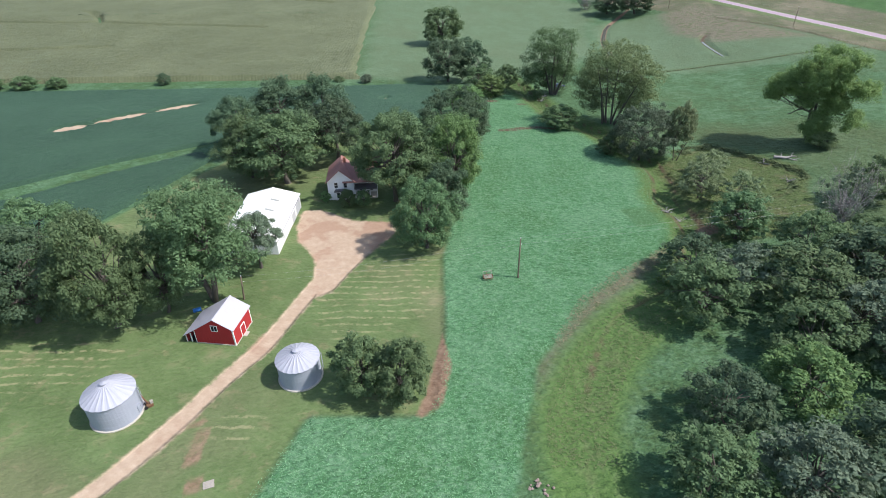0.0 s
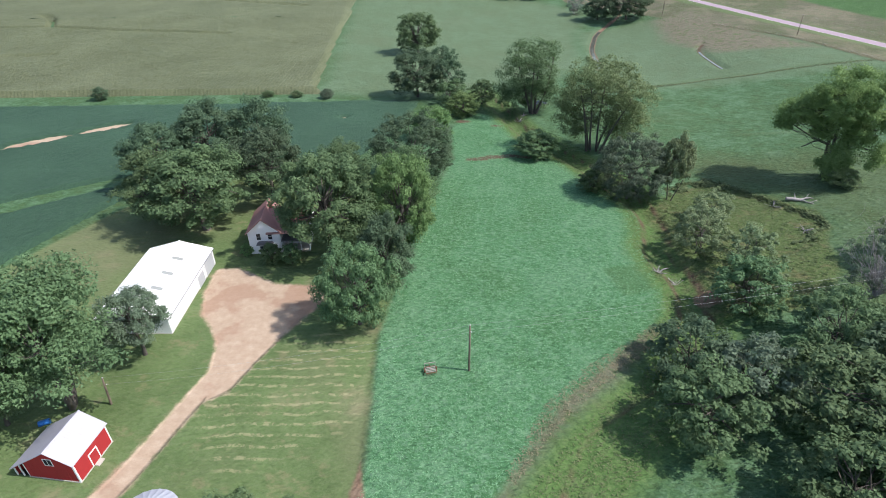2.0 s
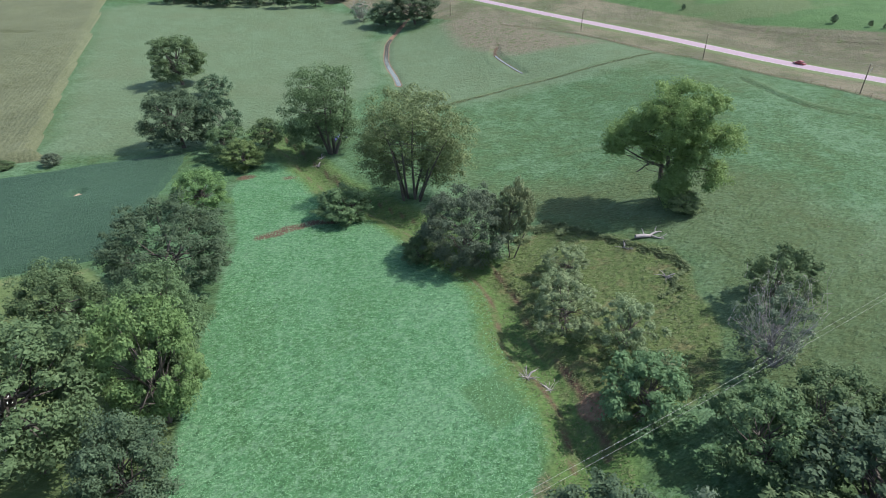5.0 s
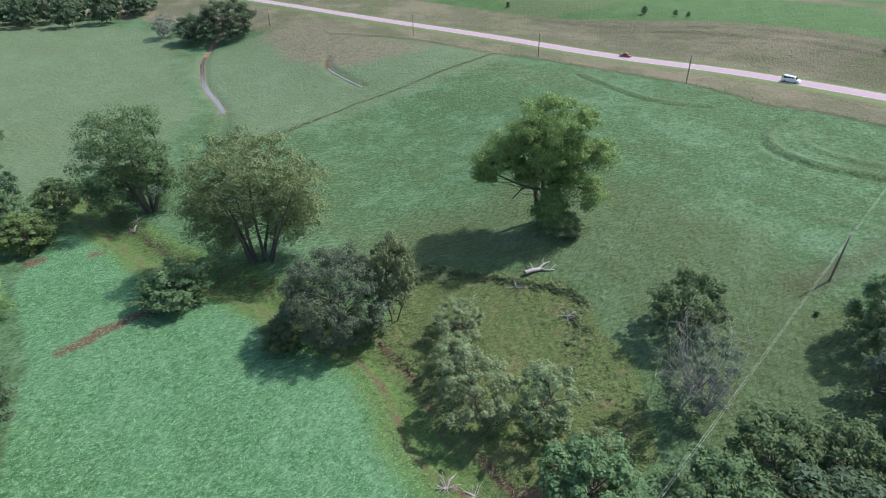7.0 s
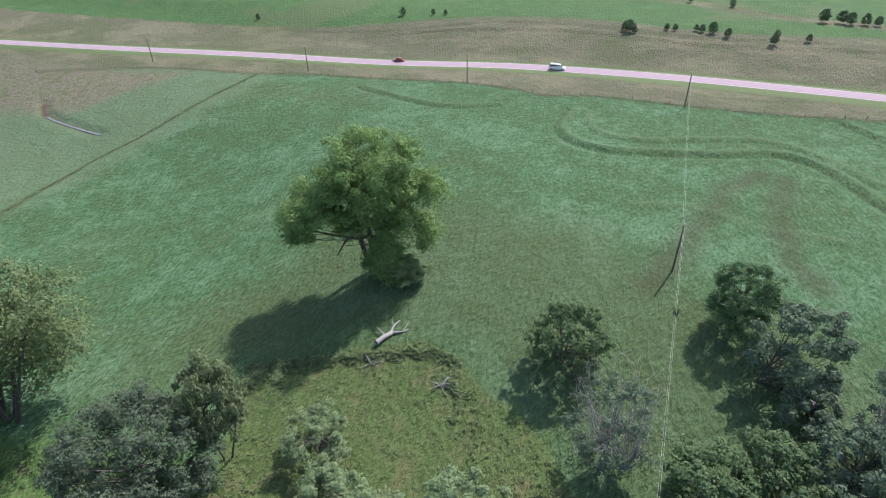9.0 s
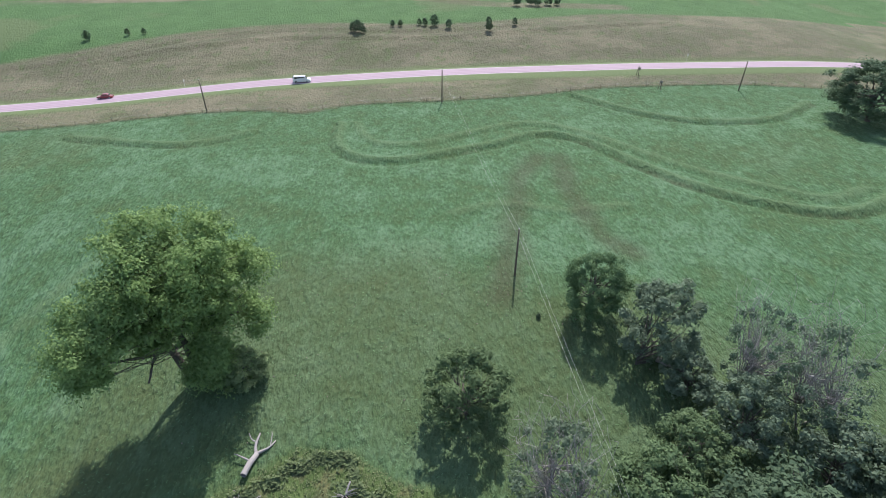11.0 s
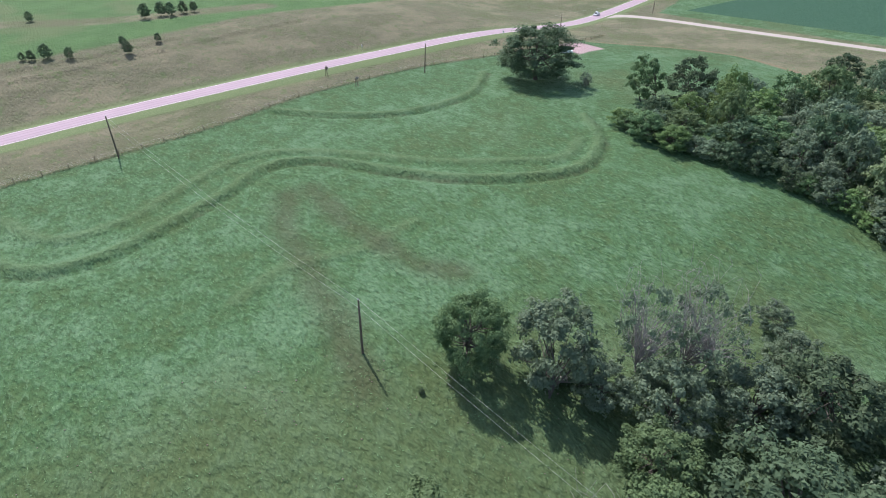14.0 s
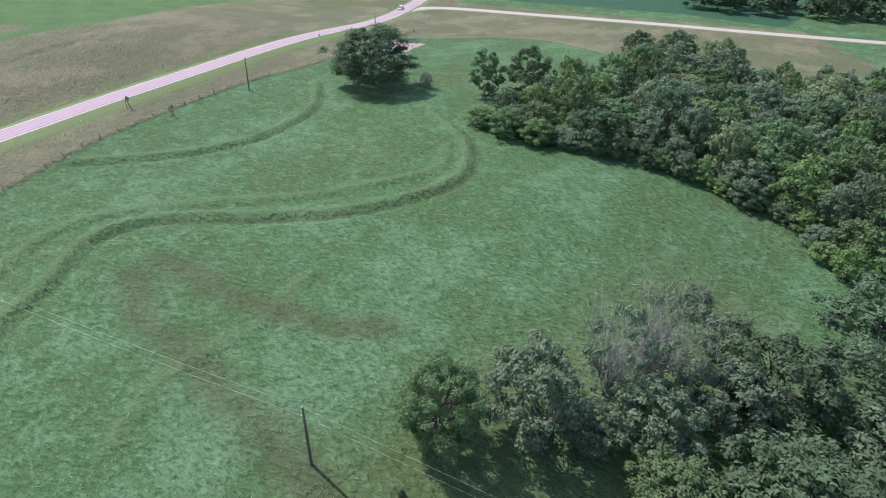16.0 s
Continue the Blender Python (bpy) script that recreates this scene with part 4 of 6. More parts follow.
SHAPES = {
    "lone": [clumped_tree(51, [(0.03, 0.0, 0.82, 0.30, 0.30, 0.13, 90), (0.04, 0.0, 0.63, 0.30, 0.28, 0.10, 70), (-0.30, 0.0, 0.55, 0.19, 0.24, 0.12, 64), (-0.42, 0.0, 0.43, 0.11, 0.16, 0.09, 28), (-0.24, 0.06, 0.44, 0.10, 0.16, 0.07, 18),
                               (0.36, 0.0, 0.58, 0.14, 0.20, 0.12, 34), (0.15, -0.03, 0.43, 0.12, 0.15, 0.11, 30), (-0.08, 0.0, 0.36, 0.05, 0.06, 0.04, 7), (0.34, -0.05, 0.29, 0.11, 0.13, 0.10, 22),
                               (0.09, -0.06, 0.26, 0.10, 0.11, 0.12, 30), (0.08, -0.04, 0.50, 0.20, 0.18, 0.10, 40), (-0.12, 0.0, 0.70, 0.2, 0.2, 0.1, 30), (0.12, -0.06, 0.08, 0.18, 0.15, 0.05, 24), (0.07, -0.07, 0.17, 0.13, 0.12, 0.08, 34), (-0.16, 0.04, 0.37, 0.08, 0.12, 0.05, 10)],
                          [(0.03, 0, 0.0, 0.0, 0.62), (0.04, 0, 0.2, 0.05, 0.7), (0.02, 0.01, -0.14, 0.06, 0.7)], 215, 0.0120, 0.027,
                          [((0.02, 0, 0.30), (-0.42, 0.02, 0.42)), ((-0.1, 0, 0.32), (-0.22, -0.1, 0.26)), ((0.04, 0, 0.34), (0.34, -0.04, 0.34)), ((0.06, 0, 0.44), (0.40, 0.0, 0.60))], lobe=0.066, shown=0.45)],
    "fan": [clumped_tree(52, [(0.0, 0.0, 0.80, 0.30, 0.32, 0.16, 90), (-0.20, 0.0, 0.60, 0.20, 0.26, 0.14, 44), (-0.31, 0.0, 0.40, 0.16, 0.22, 0.16, 46), (0.32, 0.0, 0.62, 0.17, 0.26, 0.16, 52), (0.27, 0.05, 0.40, 0.19, 0.24, 0.12, 34), (0.02, 0.12, 0.50, 0.25, 0.22, 0.14, 40),
                              (-0.22, 0.05, 0.20, 0.18, 0.20, 0.12, 36), (0.2, 0.1, 0.24, 0.2, 0.2, 0.08, 22), (0.0, 0.14, 0.30, 0.24, 0.16, 0.12, 30)],
                         [(0.03, 0, 0.03, 0, 0.72), (0.05, 0.02, 0.22, 0.05, 0.7), (-0.03, 0, -0.12, 0.0, 0.7), (-0.06, 0.03, -0.26, 0.1, 0.5), (0.07, -0.02, 0.32, -0.08, 0.62), (0.0, 0.06, 0.1, 0.2, 0.7), (-0.05, -0.04, -0.14, -0.14, 0.66)],
                         112, 0.0130, 0.013, lobe=0.070, shown=1.0)],
    "cottonwood": [clumped_tree(53, [(0.05, 0.0, 0.76, 0.36, 0.36, 0.19, 100), (0.04, 0.0, 0.52, 0.40, 0.38, 0.14, 64), (-0.24, 0.0, 0.22, 0.24, 0.28, 0.18, 66), (0.25, 0.05, 0.32, 0.16, 0.22, 0.14, 36), (-0.02, 0.1, 0.34, 0.3, 0.24, 0.14, 40), (0.05, 0.14, 0.12, 0.2, 0.16, 0.08, 16)],
                         [(0.1, 0, 0.06, 0, 0.78), (0.12, 0.02, 0.3, 0.05, 0.74), (0.08, 0, -0.2, 0.0, 0.74), (0.1, 0.05, 0.05, 0.22, 0.7)],
                         125, 0.0135, 0.020, lobe=0.070, shown=1.0)],
    "barn_oak": [clumped_tree(55, [(0.0, 0.0, 0.82, 0.38, 0.38, 0.13, 120), (0.0, 0.0, 0.62, 0.42, 0.42, 0.13, 110), (-0.2, 0.0, 0.46, 0.30, 0.34, 0.09, 50), (0.36, 0.05, 0.50, 0.14, 0.22, 0.09, 30), (0.12, -0.2, 0.40, 0.14, 0.12, 0.07, 16)],
                         [(0.0, 0, 0.02, 0, 0.66), (0.0, 0.0, 0.24, 0.08, 0.66), (0.0, 0, -0.24, 0.05, 0.62)], 110, 0.0175, 0.026,
                         [((0.0, 0, 0.34), (0.38, 0.1, 0.52)), ((0.0, 0, 0.36), (-0.3, -0.1, 0.5))], lobe=0.070)],
    "full": [tree_shape(3, 150, 190, 0.0215, 0.04, lobe=0.165, top_narrow=0.2, inner=0.62), tree_shape(4, 150, 190, 0.0215, 0.02, lobe=0.17, top_narrow=0.25, inner=0.62), tree_shape(5, 156, 185, 0.0215, 0.04, lobe=0.16, top_narrow=0.1, inner=0.62)],
    "maple": [tree_shape(33, 180, 190, 0.0205, 0.15, lobe=0.155, top_narrow=0.15, inner=0.6)],
    "dome": [tree_shape(31, 320, 135, 0.0165, 0.02, lobe=0.140, top_narrow=0.0, spread=1.04, trunk=0.02, inner=0.78)],
    "oak": [tree_shape(1, 130, 190, 0.0225, 0.30, lobe=0.175, spread=1.08), tree_shape(2, 130, 190, 0.0225, 0.18, lobe=0.18)],
    "round": [tree_shape(3, 130, 180, 0.0225, 0.05, lobe=0.18, top_narrow=0.2), tree_shape(4, 130, 180, 0.0225, 0.03, lobe=0.185, top_narrow=0.3), tree_shape(5, 130, 180, 0.0225, 0.06, lobe=0.175)],
    "tall": [tree_shape(6, 66, 60, 0.050, 0.06, top_narrow=0.5, lobe=0.25, trunk=0.018), tree_shape(7, 64, 60, 0.050, 0.04, top_narrow=0.55, lobe=0.26, trunk=0.018)],
    "plume": [tree_shape(32, 110, 120, 0.034, 0.24, top_narrow=0.0, lobe=0.20, trunk=0.018, stems=2)],
    "bush": [tree_shape(10, 100, 130, 0.034, 0.0, stems=5, lobe=0.20, trunk=0.03), tree_shape(11, 100, 130, 0.034, 0.0, stems=4, lobe=0.20, trunk=0.03)],
    "wild": [tree_shape(12, 96, 105, 0.034, 0.02, stems=3, lobe=0.18, gap=0.10, trunk=0.022, spread=1.1), tree_shape(13, 92, 105, 0.034, 0.0, stems=2, lobe=0.19, gap=0.08, trunk=0.022, spread=1.1), tree_shape(14, 98, 105, 0.033, 0.03, lobe=0.18, gap=0.05)],
    "wood": [tree_shape(21, 66, 52, 0.054, 0.0, stems=2, lobe=0.24, gap=0.06, trunk=0.02, spread=1.1), tree_shape(22, 64, 52, 0.054, 0.0, lobe=0.25, gap=0.06, trunk=0.02, spread=1.15), tree_shape(23, 66, 52, 0.052, 0.02, lobe=0.23, gap=0.04, trunk=0.02, top_narrow=0.5),
             tree_shape(24, 64, 52, 0.054, 0.0, stems=3, lobe=0.24, gap=0.1, trunk=0.02, top_narrow=0.1)],
    "far": [tree_shape(25, 34, 24, 0.11, 0.0, lobe=0.30, trunk=0.02, spread=1.1), tree_shape(26, 34, 24, 0.11, 0.0, lobe=0.30, trunk=0.02, top_narrow=0.5)],
    "dying": [tree_shape(15, 84, 80, 0.026, 0.04, stems=2, lobe=0.15, gap=0.35, dead=1.5, trunk=0.015), tree_shape(16, 84, 80, 0.026, 0.02, stems=3, lobe=0.15, gap=0.40, dead=1.7, trunk=0.015)],
    "willow": [tree_shape(17, 100, 120, 0.028, 0.06, stems=3, lobe=0.17, gap=0.15, trunk=0.020, spread=1.15, top_narrow=0.1), tree_shape(18, 100, 120, 0.028, 0.06, stems=2, lobe=0.18, gap=0.15, trunk=0.020, spread=1.15, top_narrow=0.1)],
}
MADE = {}


def plant(kind, leaf, x, y, high, radius, turn=0.0, label="", category="tree", name="tree", group="", dead=False, sink=0.15):
    shapes = SHAPES[kind]
    which = int(abs(x * 7.3 + y * 3.1)) % len(shapes)
    key = (kind, which, leaf, dead)
    if key not in MADE:
        wood, crown = shapes[which]
        MADE[key] = []
        for part_name, me, material in (("trunk", wood, DEADWOOD if dead else BARK), ("crown", crown, LEAF[leaf])):
            if me is not None:
                me2 = me.copy() if me.materials else me
                me2.materials.clear()
                me2.materials.append(material)
                MADE[key].append((part_name, me2))
    root = new(name)
    s = 2 * radius
    root.matrix_world = Matrix.Translation((x, y, land_at(x, y) - sink)) @ Matrix.Rotation(turn or (x * 1.7 + y * 2.3) % 6.28, 4, "Z") @ Matrix.Diagonal((s, s, high, 1))
    for part_name, me in MADE[key]:
        ob = new(part_name, me)
        ob.parent = root
    return tagged(root, label, category, group)


# farmstead trees: kind, leaves, x, y, height, radius
for kind, leaf, x, y, hh, r, label in [
    ("barn_oak", "mid", -45.9, 89.6, 25.5, 12.2, "tall spreading oak with a thick bare trunk behind the red barn"),
    ("full", "mid", -62, 82, 25, 8.5, "broad deciduous tree in the grove beside the lawn"),
    ("full", "dark", -78, 84, 21.5, 10.0, "broad deciduous tree in the grove beside the lawn"),
    ("full", "mid", -54, 86.5, 18.5, 6.0, "smaller tree in the grove beside the lawn"),
    ("full", "mid", -96, 86, 22, 12, "broad deciduous tree in the grove beside the lawn"),
    ("oak", "dark", -110, 92, 21.4, 11.0, "broad deciduous tree in the grove beside the lawn"),
    ("oak", "mid", -85, 101, 17.7, 9.0, "deciduous tree at the back of the grove"),
    ("oak", "grey", -39.6, 101, 13.5, 5.6, "pale-leaved tree leaning over the white shed"),
    ("oak", "mid", -43, 143, 20.5, 12.5, "large light-green tree behind the shed"),
    ("oak", "dark", -31.5, 158, 19.7, 9.5, "dark tree behind the farmhouse"),
    ("round", "mid", -54, 147, 18.9, 8.5, "deciduous tree behind the shed"),
    ("round", "dark", -51, 174, 21.3, 11.5, "tall dark tree at the field edge"),
    ("round", "dark", -38, 178, 20.8, 9.5, "tall dark tree at the field edge"),
    ("oak", "dark", -62, 166, 17.7, 9.0, "dark tree at the field edge"),
    ("maple", "mid", -12.0, 131.0, 24, 11.4, "large full maple beside the farmhouse"),
    ("full", "mid", -3.6, 108, 17.8, 7.2, "full tree at the end of the yard"),
    ("full", "bright", 3.2, 134, 22.5, 7.6, "bright green tree along the hay field"),
    ("round", "dark", 0.5, 119.5, 16.2, 6.5, "shaded tree along the hay field"),
    ("bush", "mid", 4.5, 139, 11.4, 5.0, "tall leafy shrub along the hay field"),
    ("full", "mid", 3.5, 148, 18, 7.5, "full tree beside the farmhouse"),
    ("dome", "dark", 4.2, 168, 19, 11.0, "dark round tree at the corner of the hay field"),
    ("full", "bright", 9.4, 203, 11.5, 6.8, "bright green tree beside the bean field"),
    ("round", "mid", -13, 160, 15.1, 7.0, "leafy tree behind the farmhouse"),
    ("bush", "mid", -13.7, 65.4, 11.5, 5.2, "dense rounded shrub beside the steel grain bin"),
    ("bush", "mid", -6.9, 64.0, 12.0, 5.3, "dense rounded shrub beside the steel grain bin"),
    ("bush", "mid", -24.3, 128.5, 5.1, 2.6, "leafy shrub in front of the farmhouse"),
    ("bush", "bright", -30.5, 132, 2.7, 1.7, "small shrub at the corner of the farmhouse"),
    ("tall", "mid", -20, 128, 5.2, 2.4, "small tree in front of the farmhouse porch"),
]:
    plant(kind, leaf, x, y, hh, r, label=label, name="shrub" if kind == "bush" else "tree", category="shrub" if kind == "bush" else "tree")

# trees along the creek and on the pasture
for kind, leaf, x, y, hh, r, label in [
    ("full", "dark", 3.6, 255.7, 19.5, 11.2, "tall dark tree at the head of the bean field"),
    ("full", "mid", 2.0, 341, 21.5, 12.6, "tall open tree on the far meadow"),
    ("wild", "dark", 15, 318, 8.5, 7.5, "low dark tree on the far meadow"),
    ("wild", "dark", 16.2, 252.8, 18.2, 6.9, "dark tree at the head of the bean field"),
    ("bush", "bright", 20.5, 229.5, 9.0, 6.6, "light green bush on the creek bank"),
    ("wild", "mid", 17, 241, 10.8, 7.0, "overgrown tree beside the creek"),
    ("wild", "mid", 29, 246, 10.0, 6.0, "overgrown tree beside the creek"),
    ("cottonwood", "mid", 44.3, 233, 28.0, 14.6, "broad cottonwood with pale dead branches at its foot"),
    ("fan", "yellow", 58.6, 189, 29.0, 15.8, "many-stemmed tree with thin yellowish foliage"),
    ("bush", "mid", 40.6, 185, 8.0, 7.0, "round bush at the end of the hay field"),
    ("dome", "twiggy", 60.0, 158.4, 17.8, 9.0, "dark round-crowned tree at the hay field's edge"),
    ("plume", "willow", 69.3, 154.5, 17.6, 4.0, "slim leaning tree beside the creek"),
    ("bush", "mid", 51, 160, 6.3, 4.0, "low bush beside the creek"),
    ("lone", "sun", 108.0, 157.2, 28.0, 13.6, "lone spreading cottonwood standing on the pasture"),
    ("bush", "yellow", 109.0, 151.0, 4.6, 4.4, "yellowish low growth at the foot of the cottonwood"),
    ("willow", "willow", 66.4, 129, 10.6, 5.8, "grey-green willow thicket in the creek bed"),
    ("willow", "willow", 73.5, 122, 10.3, 5.2, "grey-green willow thicket in the creek bed"),
    ("willow", "willow", 75.4, 143.5, 6.7, 4.6, "low willow in the creek bed"),
    ("willow", "willow", 70, 137, 6.8, 4.2, "low willow in the creek bed"),
    ("willow", "willow", 70, 112, 8.4, 4.2, "low willow in the creek bed"),
    ("dying", "grey", 89, 110, 15.2, 6.4, "half-dead tree with bare grey twigs"),
    ("wild", "dark", 51.1, 94.6, 10.9, 6.8, "leafy tree on the creek bank"),
    ("wild", "mid", 66.7, 109, 11.9, 7.0, "leafy tree on the creek bank"),
    ("wild", "mid", 48.5, 82, 12.7, 7.8, "leafy tree on the creek bank"),
    ("wild", "mid", 66.9, 82, 14.4, 9.5, "leafy green tree beside the creek"),
    ("wild", "dark", 81.4, 87, 13.8, 9.5, "leafy green tree beside the creek"),
    ("wild", "mid", 62, 70, 11.6, 8.0, "leafy green tree beside the creek"),
    ("wild", "bright", 55, 60, 11.9, 7.0, "leafy green tree beside the creek"),
    ("wild", "mid", 76, 98, 11.9, 7.0, "leafy green tree beside the creek"),
    ("wild", "dark", 75, 64, 13.6, 8.5, "leafy green tree beside the creek"),
    ("wild", "dark", 42, 57, 11.0, 6.5, "leafy green tree beside the creek"),
    ("wild", "mid", 35, 46, 11.0, 6.5, "leafy green tree beside the creek"),
    ("wild", "grey", 47, 44, 12.8, 7.5, "leafy green tree beside the creek"),
    ("wild", "dark", 60, 46, 12.5, 8.5, "leafy green tree beside the creek"),
    ("wild", "dark", 30, 34, 12.0, 6.5, "leafy green tree beside the creek"),
    ("wild", "dark", 73, 46, 12.5, 8.5, "leafy green tree beside the creek"),
    ("wild", "dark", 86, 70, 13.9, 7.5, "leafy green tree beside the creek"),
    ("full", "mid", 119.6, 98.4, 12.2, 5.4, "dense dark green tree on the pasture"),
    ("wild", "grey", 111.5, 91.0, 13.7, 6.3, "thin grey-green tree on the pasture"),
    ("dying", "grey", 104.5, 80.0, 16.9, 5.6, "half-dead tree with bare grey branches"),
    ("dying", "grey", 99.5, 75.0, 17.8, 6.4, "half-dead tree with bare grey branches"),
    ("wild", "grey", 92.5, 62.5, 8.5, 4.2, "thin grey-green tree on pasture"),
    ("wild", "mid", 102, 119, 11.3, 6.0, "slim leafy tree on the pasture"),
    ("wild", "grey", 105, 88.5, 7.4, 4.2, "low grey-green tree in the pasture clump"),
    ("wild", "grey", 98, 84, 10.2, 5.6, "low grey-green tree in the pasture clump"),
    ("wild", "grey", 91, 76, 11.1, 6.0, "grey-green tree in the pasture clump"),
    ("wild", "mid", 94, 92, 9.1, 5.5, "low green tree in the pasture clump"),
    ("wild", "grey", 58, 88, 11.9, 7.0, "pale leafy tree beside the creek"),
    ("wild", "grey", 72, 74, 12.8, 7.5, "pale leafy tree beside the creek"),
    ("wild", "mid", 88, 98, 10.0, 6.0, "leafy green tree beside the creek"),
    ("wild", "grey", 98.1, 54.8, 5.6, 2.8, "small grey-green sapling on the pasture"),
    ("full", "dark", 201, 0.5, 17.5, 13.4, "broad dark oak beside the road"),
    ("wild", "mid", 168.6, -10.5, 13.8, 5.2, "leafy tree above the creek"),
    ("wild", "dark", 159, -19, 14, 7.4, "dark leafy tree above the creek"),
    ("bush", "mid", 150.7, 13.5, 7.1, 5.0, "thick bush at the pasture's edge"),
    ("bush", "bright", 143, 14, 6.2, 4.5, "thick bush at the pasture's edge"),
    ("wild", "dark", 146.4, -98, 12.4, 7.0, "dark tree beyond the creek"),
    ("wild", "dark", 132.4, -99, 14.0, 9.0, "dark tree beyond the creek"),
    ("wild", "mid", 116, -92, 14.5, 9.0, "dark tree beyond the creek"),
    ("full", "dark", 138, 424, 21.0, 15.5, "dark distant tree clump beside the stream"),
    ("round", "dark", 122, 436, 14.7, 12.0, "dark distant tree clump beside the stream"),
    ("dying", "grey", 112, 460, 13.5, 9.0, "bare grey tree standing far off"),
]:
    plant(kind, leaf, x, y, hh, r, turn={"lone": 5.498, "fan": 5.583, "cottonwood": 5.583}.get(kind, 0.0), label=label, dead=kind == "dying", name="shrub" if kind in ("bush", "willow") else "tree", category="shrub" if kind in ("bush", "willow") else "tree")


# the creek woods south-east, planted at random within their outline
def scatter(rng, outline, gap, tries=4000):
    xs, ys = [p[0] for p in outline], [p[1] for p in outline]
    got = []
    px, py = rng.uniform(min(xs), max(xs), tries), rng.uniform(min(ys), max(ys), tries)
    ok = in_area(px, py, outline) > 0
    for x, y in zip(px[ok], py[ok]):
        if all((x - a) ** 2 + (y - b) ** 2 > gap * gap for a, b in got):
            got.append((float(x), float(y)))
    return got


wood_rng = np.random.default_rng(21)
WOODS = [(158, 8), (150, 8), (134.6, 9), (118, 5), (105.4, 6), (96.7, 8), (85.5, 10), (79, 19), (66, 25), (50, 20), (40, -10), (30, -60), (50, -110), (90, -85), (120, -78), (138, -55), (150, -22)]
for x, y in scatter(wood_rng, WOODS, 7.2, 6000):
    r = 3.6 + 3.4 * wood_rng.random()
    plant("wood", ("mid", "grey", "mid", "grey", "dark", "bright", "willow")[wood_rng.integers(7)], x, y, 7.5 + 8.5 * wood_rng.random() ** 1.3, r, label="leafy tree in the thick creekside wood", group="trees of the creek wood")
hedge = np.array(smoothed([(160, 12.5), (150, 11.5), (134.6, 13), (118, 8.5), (105.4, 9.5), (96.7, 11.5), (85.5, 14), (79, 23), (70, 28)], 6))
run_ = np.r_[0, np.cumsum(np.hypot(*np.diff(hedge, axis=0).T))]
for d in np.arange(0, run_[-1], 4.6):
    x, y = np.interp(d, run_, hedge[:, 0]), np.interp(d, run_, hedge[:, 1])
    hh = 3.5 + 3.5 * wood_rng.random()
    plant("wood", ("mid", "dark", "bright", "grey")[wood_rng.integers(4)], float(x + wood_rng.normal(0, 1.0)), float(y - 1 + wood_rng.normal(0, 1.0)), hh, 2.6 + 1.4 * wood_rng.random(), label="bushy growth at the edge of the wood", name="shrub", category="shrub", group="shrubs of the wood edge")
FAR_WOODS = [[(-10, 575), (20, 556), (80, 526), (125, 528), (128, 548), (30, 600)], [(-60, 620), (20, 575), (40, 620), (-60, 680)], [(60, -250), (150, -235), (150, -270), (60, -290)], [(-40, -230), (50, -215), (50, -250), (-40, -270)]]
for area in FAR_WOODS:
    for x, y in scatter(wood_rng, area, 13.5, 900):
        plant("far", "dark", x, y, 13 + 6 * wood_rng.random(), 7 + 3 * wood_rng.random(), label="dark tree in a distant shelter belt", group="distant trees")

# cedars and bushes on the ridge and beyond the road
for x, y, hh in [(278.1, 151, 5.0), (279.5, 153.2, 4.0), (277.5, 149, 3.0), (283.8, 138.3, 2.8), (284, 135.3, 2.8), (286, 127.9, 2.6), (285, 125.7, 3.2), (284.4, 121.8, 4.6), (282.1, 116.3, 3.4), (286.9, 100.3, 3.0),
                 (278.8, 100.9, 4.0), (285.3, 90.1, 3.0), (332, 119.4, 3.6), (335.9, 137.5, 3.6), (316.5, 85.3, 5.5), (317.8, 79.4, 5.2), (316.3, 76.3, 5.0), (318.2, 71.3, 4.6), (318.4, 67.2, 4.0), (283.5, 258, 4.0),
                 (288, 244, 3.0), (289, 238, 2.6), (262, 330, 3.0)]:
    plant("tall", "dark", x, y, hh, hh * 0.42, label="small dark cedar on the dry roadside bank", name="cedar", category="cedar", group="cedars on the bank")
# bushes round the bean field
for x, y, hh, r, leaf in [(-125, 256.5, 5.5, 3.4, "dark"), (-33.3, 255.5, 4.0, 3.2, "grey"), (-200, 252, 6, 6, "mid"), (-186, 253, 6, 6, "mid"), (-172, 254, 5, 5, "mid"), (-215, 252, 7, 7, "mid"), (-46, 258, 2.5, 3, "mid"), (-58, 259, 2.5, 3, "mid")]:
    plant("bush", leaf, x, y, hh, r, label="bush on the grassy strip between the crops", name="shrub", category="shrub")


# ---- buildings ----
def part(name, bm, material, parent, label=""):
    me = bpy.data.meshes.new(name)
    bm.to_mesh(me)
    bm.free()
    me.materials.append(material)
    ob = new(name, me)
    ob.parent = parent
    return tagged(ob, label)


def box(bm, x0, y0, z0, x1, y1, z1):
    g = bmesh.ops.create_cube(bm, size=1.0, matrix=Matrix.Translation(((x0 + x1) / 2, (y0 + y1) / 2, (z0 + z1) / 2)) @ Matrix.Diagonal((abs(x1 - x0), abs(y1 - y0), abs(z1 - z0), 1)))
    return g["verts"]


def boxes(*dims):
    bm = bmesh.new()
    for d in dims:
        box(bm, *d)
    return bm


def prism(bm, profile, y0, y1):
    """A closed outline in x and z pulled along y."""
    n = len(profile)
    a = [bm.verts.new((x, y0, z)) for x, z in profile]
    b = [bm.verts.new((x, y1, z)) for x, z in profile]
    bm.faces.new(a)
    bm.faces.new(b[::-1])
    for i in range(n):
        j = (i + 1) % n
        bm.faces.new((a[j], a[i], b[i], b[j]))
    return bm


